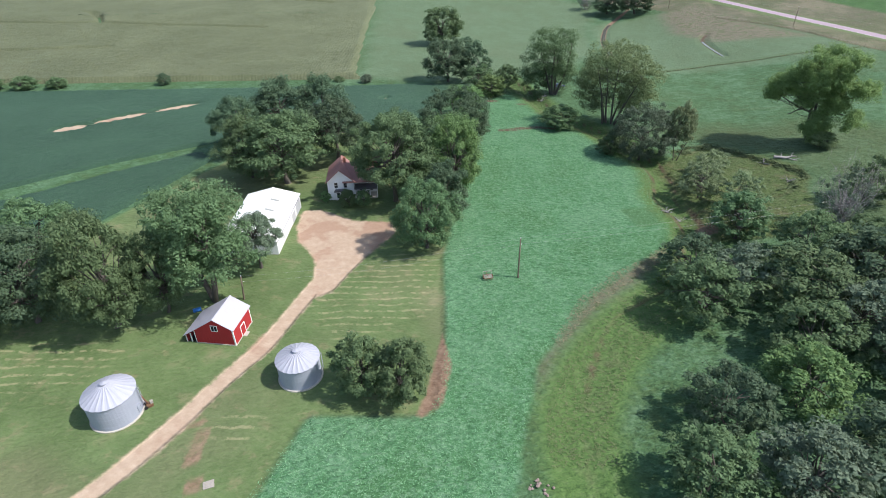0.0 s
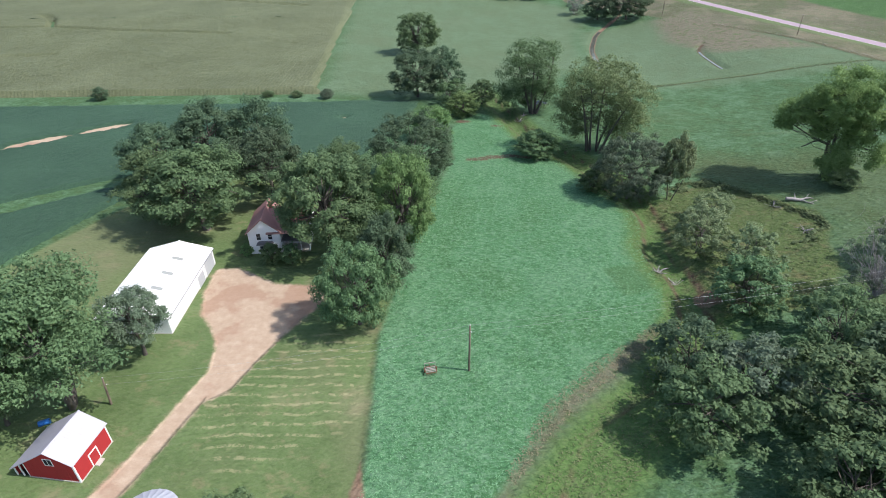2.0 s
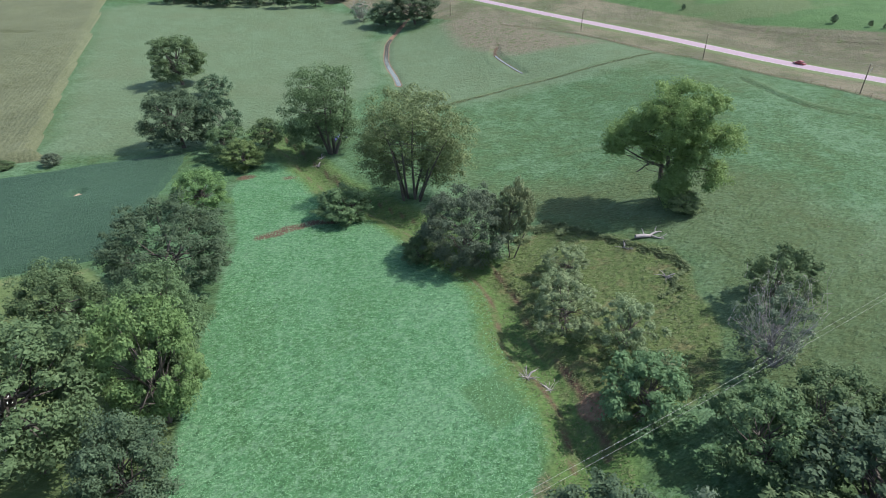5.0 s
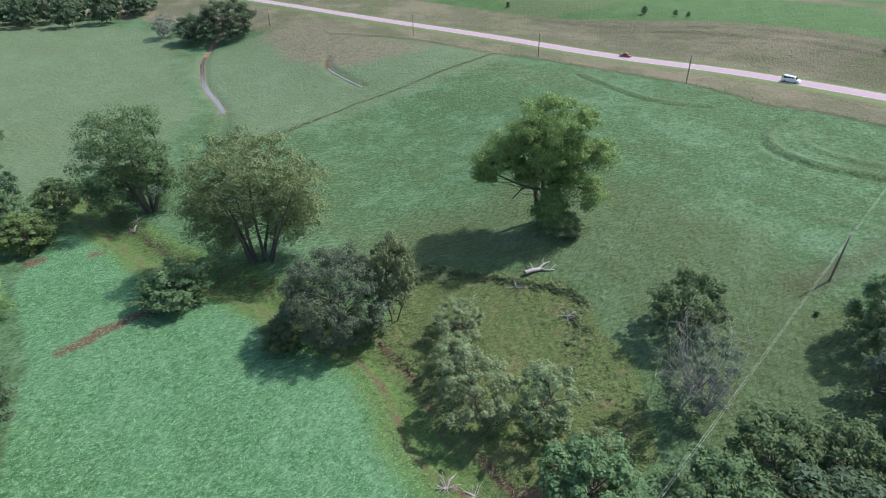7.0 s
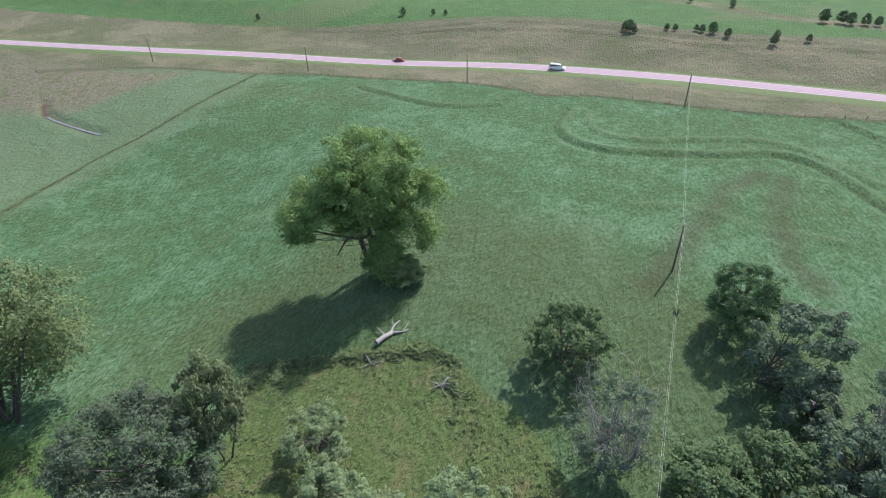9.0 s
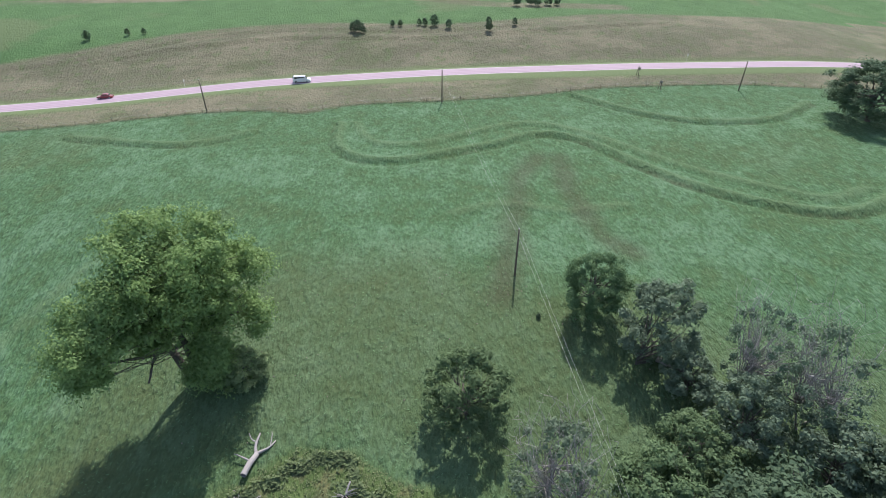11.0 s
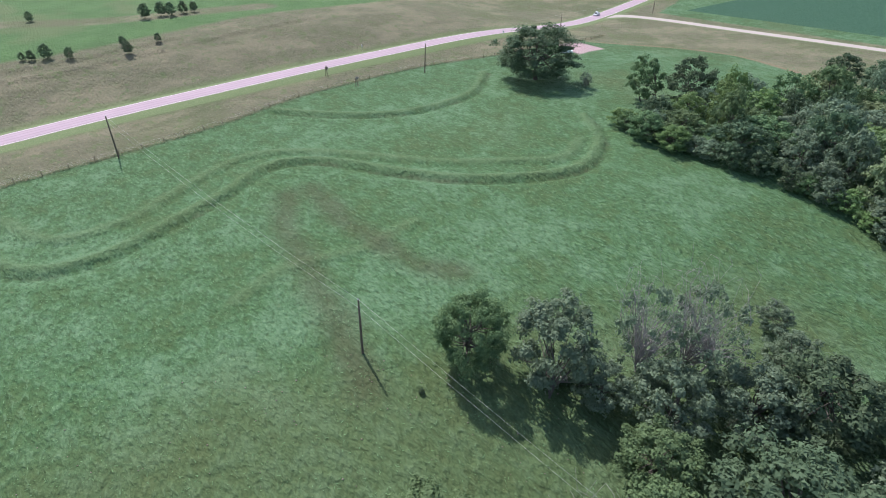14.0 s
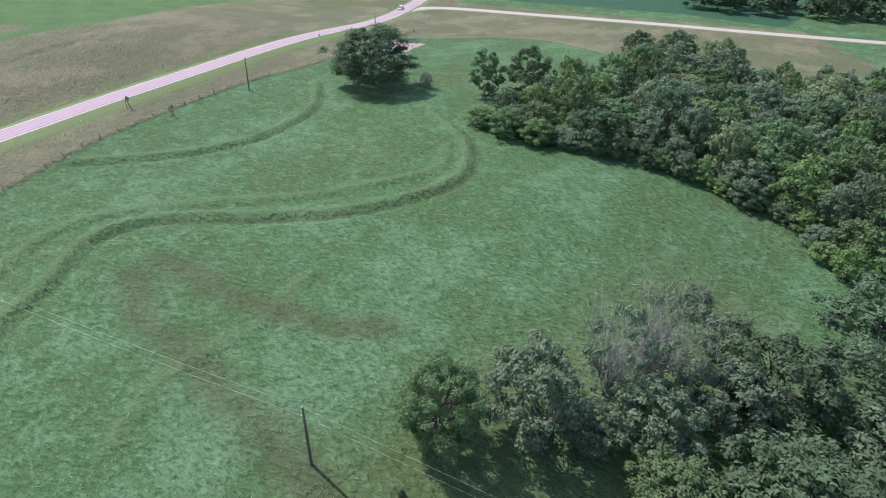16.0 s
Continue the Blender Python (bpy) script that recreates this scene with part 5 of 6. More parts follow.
def prisms(*items):
    bm = bmesh.new()
    for profile, y0, y1 in items:
        prism(bm, profile, y0, y1)
    bmesh.ops.recalc_face_normals(bm, faces=bm.faces)
    return bm


def thing(name, label, category, x, y, z=None, turn=0.0, group=""):
    ob = new(name)
    ob.matrix_world = pose(x, y, land_at(x, y) if z is None else z, 0, 0, turn)
    return tagged(ob, label, category, group)


def ribbed(name, colour, pitch, rough, metal, axis="X", vary=0.12):
    m, nt, b = mat(name, rough, metal, 0.4)
    w = node(nt, "ShaderNodeTexWave", Scale=1.0 / pitch * 0.314)
    w.bands_direction = axis
    nt.links.new(coords(nt), w.inputs["Vector"])
    n1, n2 = noise_tex(nt, 0.8, 4), noise_tex(nt, 7, 3)
    col = mix(nt, n1, tuple(c * (1 - vary) for c in colour), tuple(min(1, c * (1 + vary)) for c in colour))
    col = mix(nt, calc(nt, "MULTIPLY", stepped(nt, n2, 0.55, 0.85), 0.18), col, tuple(c * 0.5 for c in colour))
    nt.links.new(col, b.inputs["Base Color"])
    bump(nt, b, w.outputs["Fac"], 0.35, 0.03)
    return m


WHITE_STEEL = ribbed("white_steel_siding", (0.74, 0.75, 0.76), 0.23, 0.5, 0.0, "Y", 0.04)
WHITE_ROOF = ribbed("white_steel_roof", (0.80, 0.80, 0.80), 0.23, 0.45, 0.0, "Y", 0.04)
GALV = ribbed("galvanised_wall", (0.33, 0.35, 0.42), 0.11, 0.6, 0.15, "Z", 0.08)
GALV_ROOF = ribbed("galvanised_roof", (0.34, 0.345, 0.40), 0.6, 0.6, 0.1, "Z", 0.08)
TIN_ROOF = ribbed("weathered_tin_roof", (0.37, 0.36, 0.42), 0.4, 0.6, 0.0, "Y", 0.08)
RED_PAINT = plain("barn_red_boards", (0.33, 0.025, 0.028), 0.75, 0, 1.2, 0.25, 0.3)
WHITE_PAINT = plain("white_paint", (0.78, 0.78, 0.78), 0.6, 0, 1.0, 0.08, 0.15)
CLAP = ribbed("white_clapboard", (0.74, 0.74, 0.76), 0.14, 0.65, 0.0, "Z", 0.05)
SHINGLE = plain("red_brown_shingles", (0.285, 0.150, 0.135), 0.9, 0, 0.9, 0.22, 0.5)
GREY_SHINGLE = plain("grey_shingles", (0.14, 0.13, 0.14), 0.9, 0, 0.9, 0.22, 0.5)
# near-black colour that stands in for the shade inside the barn
DARK = plain("dark_interior", (0.02, 0.02, 0.022), 0.9, 0, 1, 0.2, 0)
CONCRETE = plain("concrete", (0.42, 0.39, 0.35), 0.9, 0, 1.2, 0.2, 0.3)
POLE_WOOD = plain("weathered_pole_wood", (0.14, 0.11, 0.085), 0.9, 0, 2.0, 0.3, 0.4)
glass_m, glass_nt, glass_b = mat("window_glass", 0.06, 0, 0.6)
glass_b.inputs["Base Color"].default_value = (0.03, 0.035, 0.04, 1)
GLASS = glass_m


def window(parent, x, y, z, w, h, axis="y", out=-1, name="window"):
    """A framed window on a wall; its wall lies across axis, and out is the side that faces the open."""
    t, d = 0.09, 0.06 * out
    if axis == "y":
        bm = boxes((x - w / 2 - t, y, z - t, x - w / 2, y + d, z + h + t), (x + w / 2, y, z - t, x + w / 2 + t, y + d, z + h + t), (x - w / 2, y, z + h, x + w / 2, y + d, z + h + t),
                   (x - w / 2, y, z - t, x + w / 2, y + d, z), (x - w / 2, y, z + h / 2 - 0.03, x + w / 2, y + d * 0.7, z + h / 2 + 0.03))
        pane = boxes((x - w / 2, y, z, x + w / 2, y + d * 0.35, z + h))
    else:
        bm = boxes((x, y - w / 2 - t, z - t, x + d, y - w / 2, z + h + t), (x, y + w / 2, z - t, x + d, y + w / 2 + t, z + h + t), (x, y - w / 2, z + h, x + d, y + w / 2, z + h + t),
                   (x, y - w / 2, z - t, x + d, y + w / 2, z), (x, y - w / 2, z + h / 2 - 0.03, x + d * 0.7, y + w / 2, z + h / 2 + 0.03))
        pane = boxes((x, y - w / 2, z, x + d * 0.35, y + w / 2, z + h))
    f = part(name, bm, WHITE_PAINT, parent, "white-framed sash window")
    part("pane", pane, GLASS, f)
    return f


def build_barn():
    b = thing("barn", "small red board barn with white trim, tin roof and open lean-to", "barn", -40.35, 80.1, turn=-8.5)
    # ridge over x = 0; the west slope runs on down over a lean-to
    W, L, E, A = 3.25, 3.35, 3.75, 5.75
    drop = 0.655
    part("wall", prisms(([(-4.3, -0.3), (W, -0.3), (W, E), (0, A - 0.12), (-4.3, A - 4.3 * drop - 0.12)], -L, L)), RED_PAINT, b, "faded red vertical boards")
    part("lean_to_wall", boxes((-6.3, L - 0.15, -0.3, -4.3, L, 1.5), (-6.3, -L, -0.3, -6.15, L, 1.4)), RED_PAINT, b)
    # floor sheet with the lean-to's shade painted in as near-black
    part("lean_to_floor", boxes((-6.1, -L + 0.1, -0.1, -4.32, L - 0.2, 0.04)), DARK, b, "floor sheet in the open lean-to, coloured near-black as shade")
    for k in range(2):
        part("post", boxes((-6.28 + k * 1.0, -L - 0.02, -0.3, -6.14 + k * 1.0, -L + 0.12, 1.42 + 0.65 * k)), WHITE_PAINT, b)
    o, th = 0.28, 0.08
    part("roof", prisms(([(0, A), (W + o, E - 0.15), (W + o, E - 0.15 + th), (0, A + th)], -L - o, L + o), ([(0, A), (0, A + th), (-6.65, A - 6.65 * drop + th), (-6.65, A - 6.65 * drop)], -L - o, L + o)), TIN_ROOF, b, "pale weathered tin roof")
    part("ridge_cap", prisms(([(-0.2, A + 0.0), (0, A + 0.1), (0.2, A + 0.0), (0.2, A + 0.04), (0, A + 0.15), (-0.2, A + 0.04)], -L - o - 0.02, L + o + 0.02)), TIN_ROOF, b)
    part("corner_board", boxes((W - 0.2, -L - 0.035, -0.3, W + 0.035, -L + 0.16, E - 0.2)), WHITE_PAINT, b)
    part("corner_board", boxes((W - 0.02, L - 0.16, -0.3, W + 0.035, L + 0.03, E - 0.2)), WHITE_PAINT, b)
    part("corner_board", boxes((-4.36, -L - 0.03, -0.3, -4.24, -L + 0.02, 2.7)), WHITE_PAINT, b)
    part("batten", boxes(*[(-4.1 + 0.6 * k, -L - 0.02, -0.1, -4.05 + 0.6 * k, -L, 2.6) for k in range(12)]), RED_PAINT, b)
    # solid black panel in place of the unlit loft behind the opening
    win = part("hatch", boxes((-0.75, -L - 0.03, 3.1, 0.35, -L, 4.25)), DARK, b, "dark loft opening")
    part("trim", boxes((-0.85, -L - 0.05, 3.0, -0.75, -L, 4.35), (0.35, -L - 0.05, 3.0, 0.45, -L, 4.35), (-0.75, -L - 0.05, 4.25, 0.35, -L, 4.35), (-0.75, -L - 0.05, 3.0, 0.35, -L, 3.1), (-0.24, -L - 0.045, 3.1, -0.16, -L, 4.25)), WHITE_PAINT, win, "white hatch trim")
    d = part("door", boxes((W, -0.75, 0.0, W + 0.05, 0.65, 2.2)), RED_PAINT, b)
    part("trim", boxes((W, -0.9, 0, W + 0.08, -0.75, 2.2), (W, 0.65, 0, W + 0.08, 0.8, 2.2), (W, -0.9, 2.2, W + 0.08, 0.8, 2.36), (W, -0.75, 0, W + 0.08, 0.65, 0.12)), WHITE_PAINT, d, "white door trim")
    part("foundation", boxes((-4.36, -L - 0.1, -0.4, W + 0.1, L + 0.06, 0.14)), CONCRETE, b)
    part("doorstep", boxes((W + 0.1, -0.7, -0.2, W + 0.8, 0.5, 0.16)), CONCRETE, b)
    return b


def build_shed():
    s = thing("machine_shed", "long white steel machine shed with a low gabled roof", "shed", -43.2, 117.6, turn=-1.0)
    W, L, E, A = 6.45, 11.3, 3.6, 5.35
    part("wall", prisms(([(-W, -0.3), (W, -0.3), (W, E), (0, A - 0.1), (-W, E)], -L, L)), WHITE_STEEL, s)
    part("roof", prisms(([(-W - 0.25, E - 0.1), (0, A), (W + 0.25, E - 0.1), (W + 0.25, E), (0, A + 0.1), (-W - 0.25, E)], -L - 0.25, L + 0.25)), WHITE_ROOF, s, "white ribbed steel roof")
    part("ridge_cap", prisms(([(-0.25, A + 0.06), (0, A + 0.14), (0.25, A + 0.06), (0.25, A + 0.1), (0, A + 0.19), (-0.25, A + 0.1)], -L - 0.27, L + 0.27)), WHITE_ROOF, s)
    slope = (A - E + 0.1) / (W + 0.25)
    panel = plain("translucent_panel", (0.26, 0.27, 0.26), 0.4, 0, 2, 0.1, 0)
    for y in (-4.6, 0.2, 5.2):
        z0, z1 = A + 0.1 - 0.9 * slope, A + 0.1 - 2.9 * slope
        part("skylight", prisms(([(0.9, z0 - 0.03), (2.9, z1 - 0.03), (2.9, z1 + 0.02), (0.9, z0 + 0.02)], y, y + 0.9)), panel, s, "greyish translucent roof panel")
    grey_door = plain("dull_white_door", (0.40, 0.41, 0.44), 0.5, 0, 1, 0.08, 0.1)
    for y, w, hi in ((2.2, 3.0, 2.6), (6.2, 4.4, 3.2)):
        d = part("sliding_door", boxes((W, y, 0.0, W + 0.08, y + w, hi)), grey_door, s)
        part("trim", boxes((W, y - 0.12, 0, W + 0.12, y, hi + 0.12), (W, y + w, 0, W + 0.12, y + w + 0.12, hi + 0.12), (W, y, hi, W + 0.12, y + w, hi + 0.12)), WHITE_PAINT, d)
    part("gutter", boxes((W + 0.2, -L - 0.25, E - 0.16, W + 0.34, L + 0.25, E - 0.04)), plain("grey_gutter", (0.20, 0.20, 0.22), 0.5, 0.3, 2, 0.1, 0), s, "grey eaves gutter")
    part("wall_base", boxes((-W - 0.04, -L - 0.04, -0.4, W + 0.04, L + 0.04, 0.15)), CONCRETE, s)
    return s


def build_house():
    h = thing("farmhouse", "old white two-storey farmhouse with a red-brown shingle roof", "house", -26.7, 136.9, turn=4)
    W, L, E, A = 3.4, 4.6, 5.4, 8.4
    part("wall", prisms(([(-W, -0.3), (W, -0.3), (W, E), (0, A - 0.1), (-W, E)], -L, L)), CLAP, h, "white clapboard front wing")
    part("wall", prisms(([(-0.3 + 9.5, -0.3), (W - 0.05, -0.3), (W - 0.05, 5.0), (9.2, 5.0)], -L + 3.0, L + 2.0)), CLAP, h, "white clapboard side wing")
    part("roof", prisms(([(-W - 0.4, E - 0.35), (0, A), (W + 0.4, E - 0.35), (W + 0.4, E - 0.2), (0, A + 0.16), (-W - 0.4, E - 0.2)], -L - 0.4, L + 0.4)), SHINGLE, h)
    bm = bmesh.new()
    ridge_y = 1.0
    prism(bm, [(-L + 2.6 - ridge_y, 4.9), (0, 7.9), (L + 2.4 - ridge_y, 4.9), (L + 2.4 - ridge_y, 5.05), (0, 8.06), (-L + 2.6 - ridge_y, 5.05)], 0.5, 9.6)
    bmesh.ops.rotate(bm, verts=bm.verts, matrix=Matrix.Rotation(radians(-90), 3, "Z"))
    bmesh.ops.translate(bm, verts=bm.verts, vec=(0, ridge_y, 0))
    bmesh.ops.recalc_face_normals(bm, faces=bm.faces)
    part("roof", bm, SHINGLE, h, "side-wing shingle roof")
    for x in (-1.2, 1.2):
        window(h, x, -L, 3.5, 0.85, 1.5)
    bay = part("bay", prisms(([(-1.5, 0.3), (1.5, 0.3), (1.5, 2.7), (-1.5, 2.7)], -L - 0.8, -L)), CLAP, h, "projecting ground-floor bay")
    part("bay_roof", prisms(([(-1.8, 2.7), (1.8, 2.7), (1.3, 3.15), (-1.3, 3.15)], -L - 1.1, -L)), GREY_SHINGLE, h)
    for x in (-0.7, 0.7):
        window(h, x, -L - 0.8, 0.9, 0.8, 1.5)
    # porch in front of the side wing
    part("porch_roof", prisms(([(W, 2.9), (9.4, 2.9), (9.4, 3.05), (W, 3.05)], -L - 0.3, -L + 3.1)), GREY_SHINGLE, h, "low grey porch roof")
    part("porch_floor", boxes((W, -L - 0.2, 0.1, 9.3, -L + 3.0, 0.45)), CONCRETE, h)
    for k in range(4):
        x = W + 0.2 + k * 1.9
        part("porch_post", boxes((x, -L - 0.15, 0.45, x + 0.16, -L + 0.01, 2.9)), WHITE_PAINT, h)
    for x in (5.0, 7.6):
        window(h, x, -L + 3.0, 1.0, 0.9, 1.5)
    for x in (5.2, 7.8):
        window(h, x, -L + 3.0, 3.4, 0.8, 1.2)
    part("chimney", boxes((0.6, 1.6, 7.0, 1.3, 2.3, 9.2)), plain("chimney_brick", (0.30, 0.13, 0.09), 0.9, 0, 6, 0.25, 0.4), h)
    return h


def build_bin(x, y, radius, wall_h, apex, label):
    g = thing("grain_bin", label, "grain bin", x, y, group="steel grain bins")
    n = 48
    bm = bmesh.new()
    rings = [0.0] + [wall_h * k / 6 for k in range(1, 7)]
    prev = None
    for k, z in enumerate(rings):
        for dz, dr in ((0.0, 0.0), (0.02, 0.012), (0.04, 0.0)) if 0 < k < 6 else ((0.0, 0.0),):
            ring = [bm.verts.new(((radius + dr) * math.cos(2 * math.pi * i / n), (radius + dr) * math.sin(2 * math.pi * i / n), z + dz - (0.2 if k == 0 else 0))) for i in range(n)]
            if prev:
                for i in range(n):
                    bm.faces.new((prev[i], prev[(i + 1) % n], ring[(i + 1) % n], ring[i]))
            prev = ring
    part("wall", bm, GALV, g, "ribbed galvanised bin wall")
    # roof of folded sheets with raised seams
    bm = bmesh.new()
    r0, r1, m = radius + 0.18, 0.45, 72
    lift = [0.07 if i % 3 == 0 else 0.0 for i in range(m)]
    rows = []
    for f in (0.0, 0.5, 1.0):
        rr, zz = r0 + (r1 - r0) * f, wall_h - 0.06 + (apex - 0.25 - wall_h) * f
        rows.append([bm.verts.new((rr * math.cos(2 * math.pi * i / m), rr * math.sin(2 * math.pi * i / m), zz + lift[i])) for i in range(m)])
    for a, b_ in zip(rows, rows[1:]):
        for i in range(m):
            bm.faces.new((a[i], a[(i + 1) % m], b_[(i + 1) % m], b_[i]))
    part("roof", bm, GALV_ROOF, g, "conical roof of folded steel sheets")
    bm = bmesh.new()
    bmesh.ops.create_cone(bm, cap_ends=True, segments=24, radius1=0.55, radius2=0.42, depth=0.3, matrix=Matrix.Translation((0, 0, apex - 0.15)))
    bmesh.ops.create_cone(bm, cap_ends=True, segments=24, radius1=0.6, radius2=0.1, depth=0.18, matrix=Matrix.Translation((0, 0, apex + 0.05)))
    part("filler_cap", bm, GALV_ROOF, g)
    bm = bmesh.new()
    bmesh.ops.create_cone(bm, cap_ends=True, segments=40, radius1=radius + 0.3, radius2=radius + 0.25, depth=0.5, matrix=Matrix.Translation((0, 0, -0.1)))
    part("foundation", bm, CONCRETE, g)
    door = part("door", boxes((radius - 0.04, -0.45, 0.5, radius + 0.1, 0.45, 2.0)), GALV, g)
    part("handle", boxes((radius + 0.1, 0.25, 1.2, radius + 0.16, 0.32, 1.4)), GALV, door)
    lad = bmesh.new()
    for s in (-0.2, 0.2):
        box(lad, radius + 0.12, 1.2 + s - 0.02, 0.4, radius + 0.16, 1.2 + s + 0.02, wall_h + 0.1)
    for k in range(12):
        box(lad, radius + 0.12, 1.0, 0.5 + k * (wall_h - 0.5) / 12, radius + 0.16, 1.4, 0.53 + k * (wall_h - 0.5) / 12)
    part("ladder", lad, GALV, g)
    return g


build_barn()
build_shed()
build_house()
build_bin(-51.9, 61.2, 3.75, 4.7, 6.8, "round galvanised grain bin with a conical roof")
build_bin(-24.4, 68.6, 3.5, 4.2, 5.9, "round galvanised grain bin beside the shrubs")


# ---- poles, wires and fence ----
INSULATOR = plain("pale_insulator", (0.6, 0.6, 0.62), 0.3, 0, 4, 0.1, 0)
WIRE = plain("dull_wire", (0.42, 0.43, 0.42), 0.5, 0.6, 4, 0.1, 0)
RUST = plain("rusty_iron", (0.16, 0.085, 0.05), 0.9, 0.2, 4, 0.35, 0.3)
BLUE_PLASTIC = plain("blue_plastic", (0.03, 0.16, 0.46), 0.45, 0, 3, 0.15, 0)
BOARD = plain("grey_weathered_boards", (0.30, 0.27, 0.24), 0.9, 0, 3, 0.25, 0.3)


def tube_part(name, runs, material, parent, label="", sides=8):
    me = tubes_mesh(name, runs, sides)
    me.materials.append(material)
    ob = new(name, me)
    ob.parent = parent
    return tagged(ob, label)


def build_pole(x, y, high, lean=0.0, turn=0.0, label="weathered wooden utility pole"):
    p = thing("utility_pole", label, "utility pole", x, y, group="utility poles")
    top = (lean, 0, high)
    tube_part("shaft", [[((0, 0, -0.4), 0.19), ((lean * 0.5, 0, high * 0.5), 0.165), (top, 0.13)]], POLE_WOOD, p, sides=10)
    tube_part("insulator", [[((lean, 0, high), 0.05), ((lean, 0, high + 0.12), 0.09), ((lean, 0, high + 0.22), 0.05)]], INSULATOR, p)
    tube_part("insulator", [[((lean + 0.13, 0, high - 1.3), 0.04), ((lean + 0.26, 0, high - 1.3), 0.09), ((lean + 0.33, 0, high - 1.3), 0.05)]], INSULATOR, p)
    return (x + lean, y, land_at(x, y) + high)


POLES = {}
for key, x, y, high, lean in [("a", 197, 329, 9.5, 0), ("b", 210, 256, 9.5, -0.3), ("c", 213.2, 189.5, 9.6, -0.5), ("d", 216.6, 120.2, 10.0, -0.9), ("e", 227, 25.3, 9.4, -0.5), ("f", 246, -62, 9.4, 0), ("g", 268, -165, 9.4, 0),
                              ("field", 129.8, 109.2, 9.5, -0.2), ("hay", 15.6, 95.8, 9.6, 0), ("yard", -40.2, 90.0, 5.6, 0.5), ("north", 160, 420, 9.5, 0)]:
    POLES[key] = build_pole(x, y, high, lean)


def wire(a, b, drop, sag, radius=0.018):
    run = []
    for k in range(13):
        t = k / 12
        p = Vector(a).lerp(Vector(b), t)
        p.z -= drop + sag * 4 * t * (1 - t)
        run.append((p, radius))
    me = tubes_mesh("power_line", [run], 5)
    me.materials.append(WIRE)
    tagged(new("power_line", me), "thin overhead wire strung between wooden poles", "wire", "power lines")


for a, b in (("d", "field"), ("field", "hay"), ("hay", "yard")):
    wire(POLES[a], POLES[b], -0.1, 1.2, 0.010)
    wire(POLES[a], POLES[b], 1.3, 1.3, 0.010)
for a, b in (("north", "a"), ("a", "b"), ("b", "c"), ("c", "d"), ("d", "e"), ("e", "f"), ("f", "g")):
    wire(POLES[a], POLES[b], -0.1, 1.0, 0.007)


FENCE_GRASS = grass_material("fence_row_grass", (0.085, 0.082, 0.042), (0.190, 0.170, 0.095))


def build_fence():
    fence = thing("fence", "barbed-wire fence on weathered posts along the road", "fence", 0, 0, z=0)
    pts = np.array(FENCE_S)
    seg = np.r_[0, np.cumsum(np.hypot(*np.diff(pts, axis=0).T))]
    s = np.arange(0, seg[-1], 5.2)
    x, y = np.interp(s, seg, pts[:, 0]), np.interp(s, seg, pts[:, 1])
    rng = np.random.default_rng(8)
    post = tubes_mesh("post", [[((0, 0, -0.3), 0.085), ((0.01, 0, 0.7), 0.08), ((0.02, 0.01, 1.35), 0.07)]], 7)
    post.materials.append(POLE_WOOD)
    tops = []
    for px, py in zip(x, y):
        ob = new("post", post)
        ob.parent = fence
        ob.matrix_world = pose(px, py, land_at(px, py), rng.normal(0, 4), rng.normal(0, 4), rng.random() * 360)
        tops.append(Vector((px, py, land_at(px, py))))
    for h in (0.45, 0.8, 1.15):
        tube_part("wire", [[(p + Vector((0, 0, h)), 0.008) for p in tops]], WIRE, fence, sides=4)
    d = np.repeat(s, 60)
    fy = np.interp(d + rng.uniform(0, 5.2, len(d)), seg, pts[:, 1])
    fx = np.interp(d + rng.uniform(0, 5.2, len(d)), seg, pts[:, 0]) + rng.normal(0, 0.3, len(d))
    tufts("fence_grass", fx, fy, 0.5, 0.6, FENCE_GRASS, "tall uncut grass along the fence", 45, 2)


build_fence()


# ---- vehicles ----
TYRE = plain("tyre_rubber", (0.02, 0.02, 0.02), 0.85, 0, 5, 0.2, 0)
RIM = plain("wheel_rim", (0.45, 0.46, 0.48), 0.4, 0.7, 5, 0.1, 0)
LAMP_GLASS = plain("lamp_glass", (0.65, 0.66, 0.66), 0.2, 0, 5, 0.05, 0)
RED_LAMP = plain("red_lamp", (0.4, 0.02, 0.02), 0.3, 0, 5, 0.05, 0)


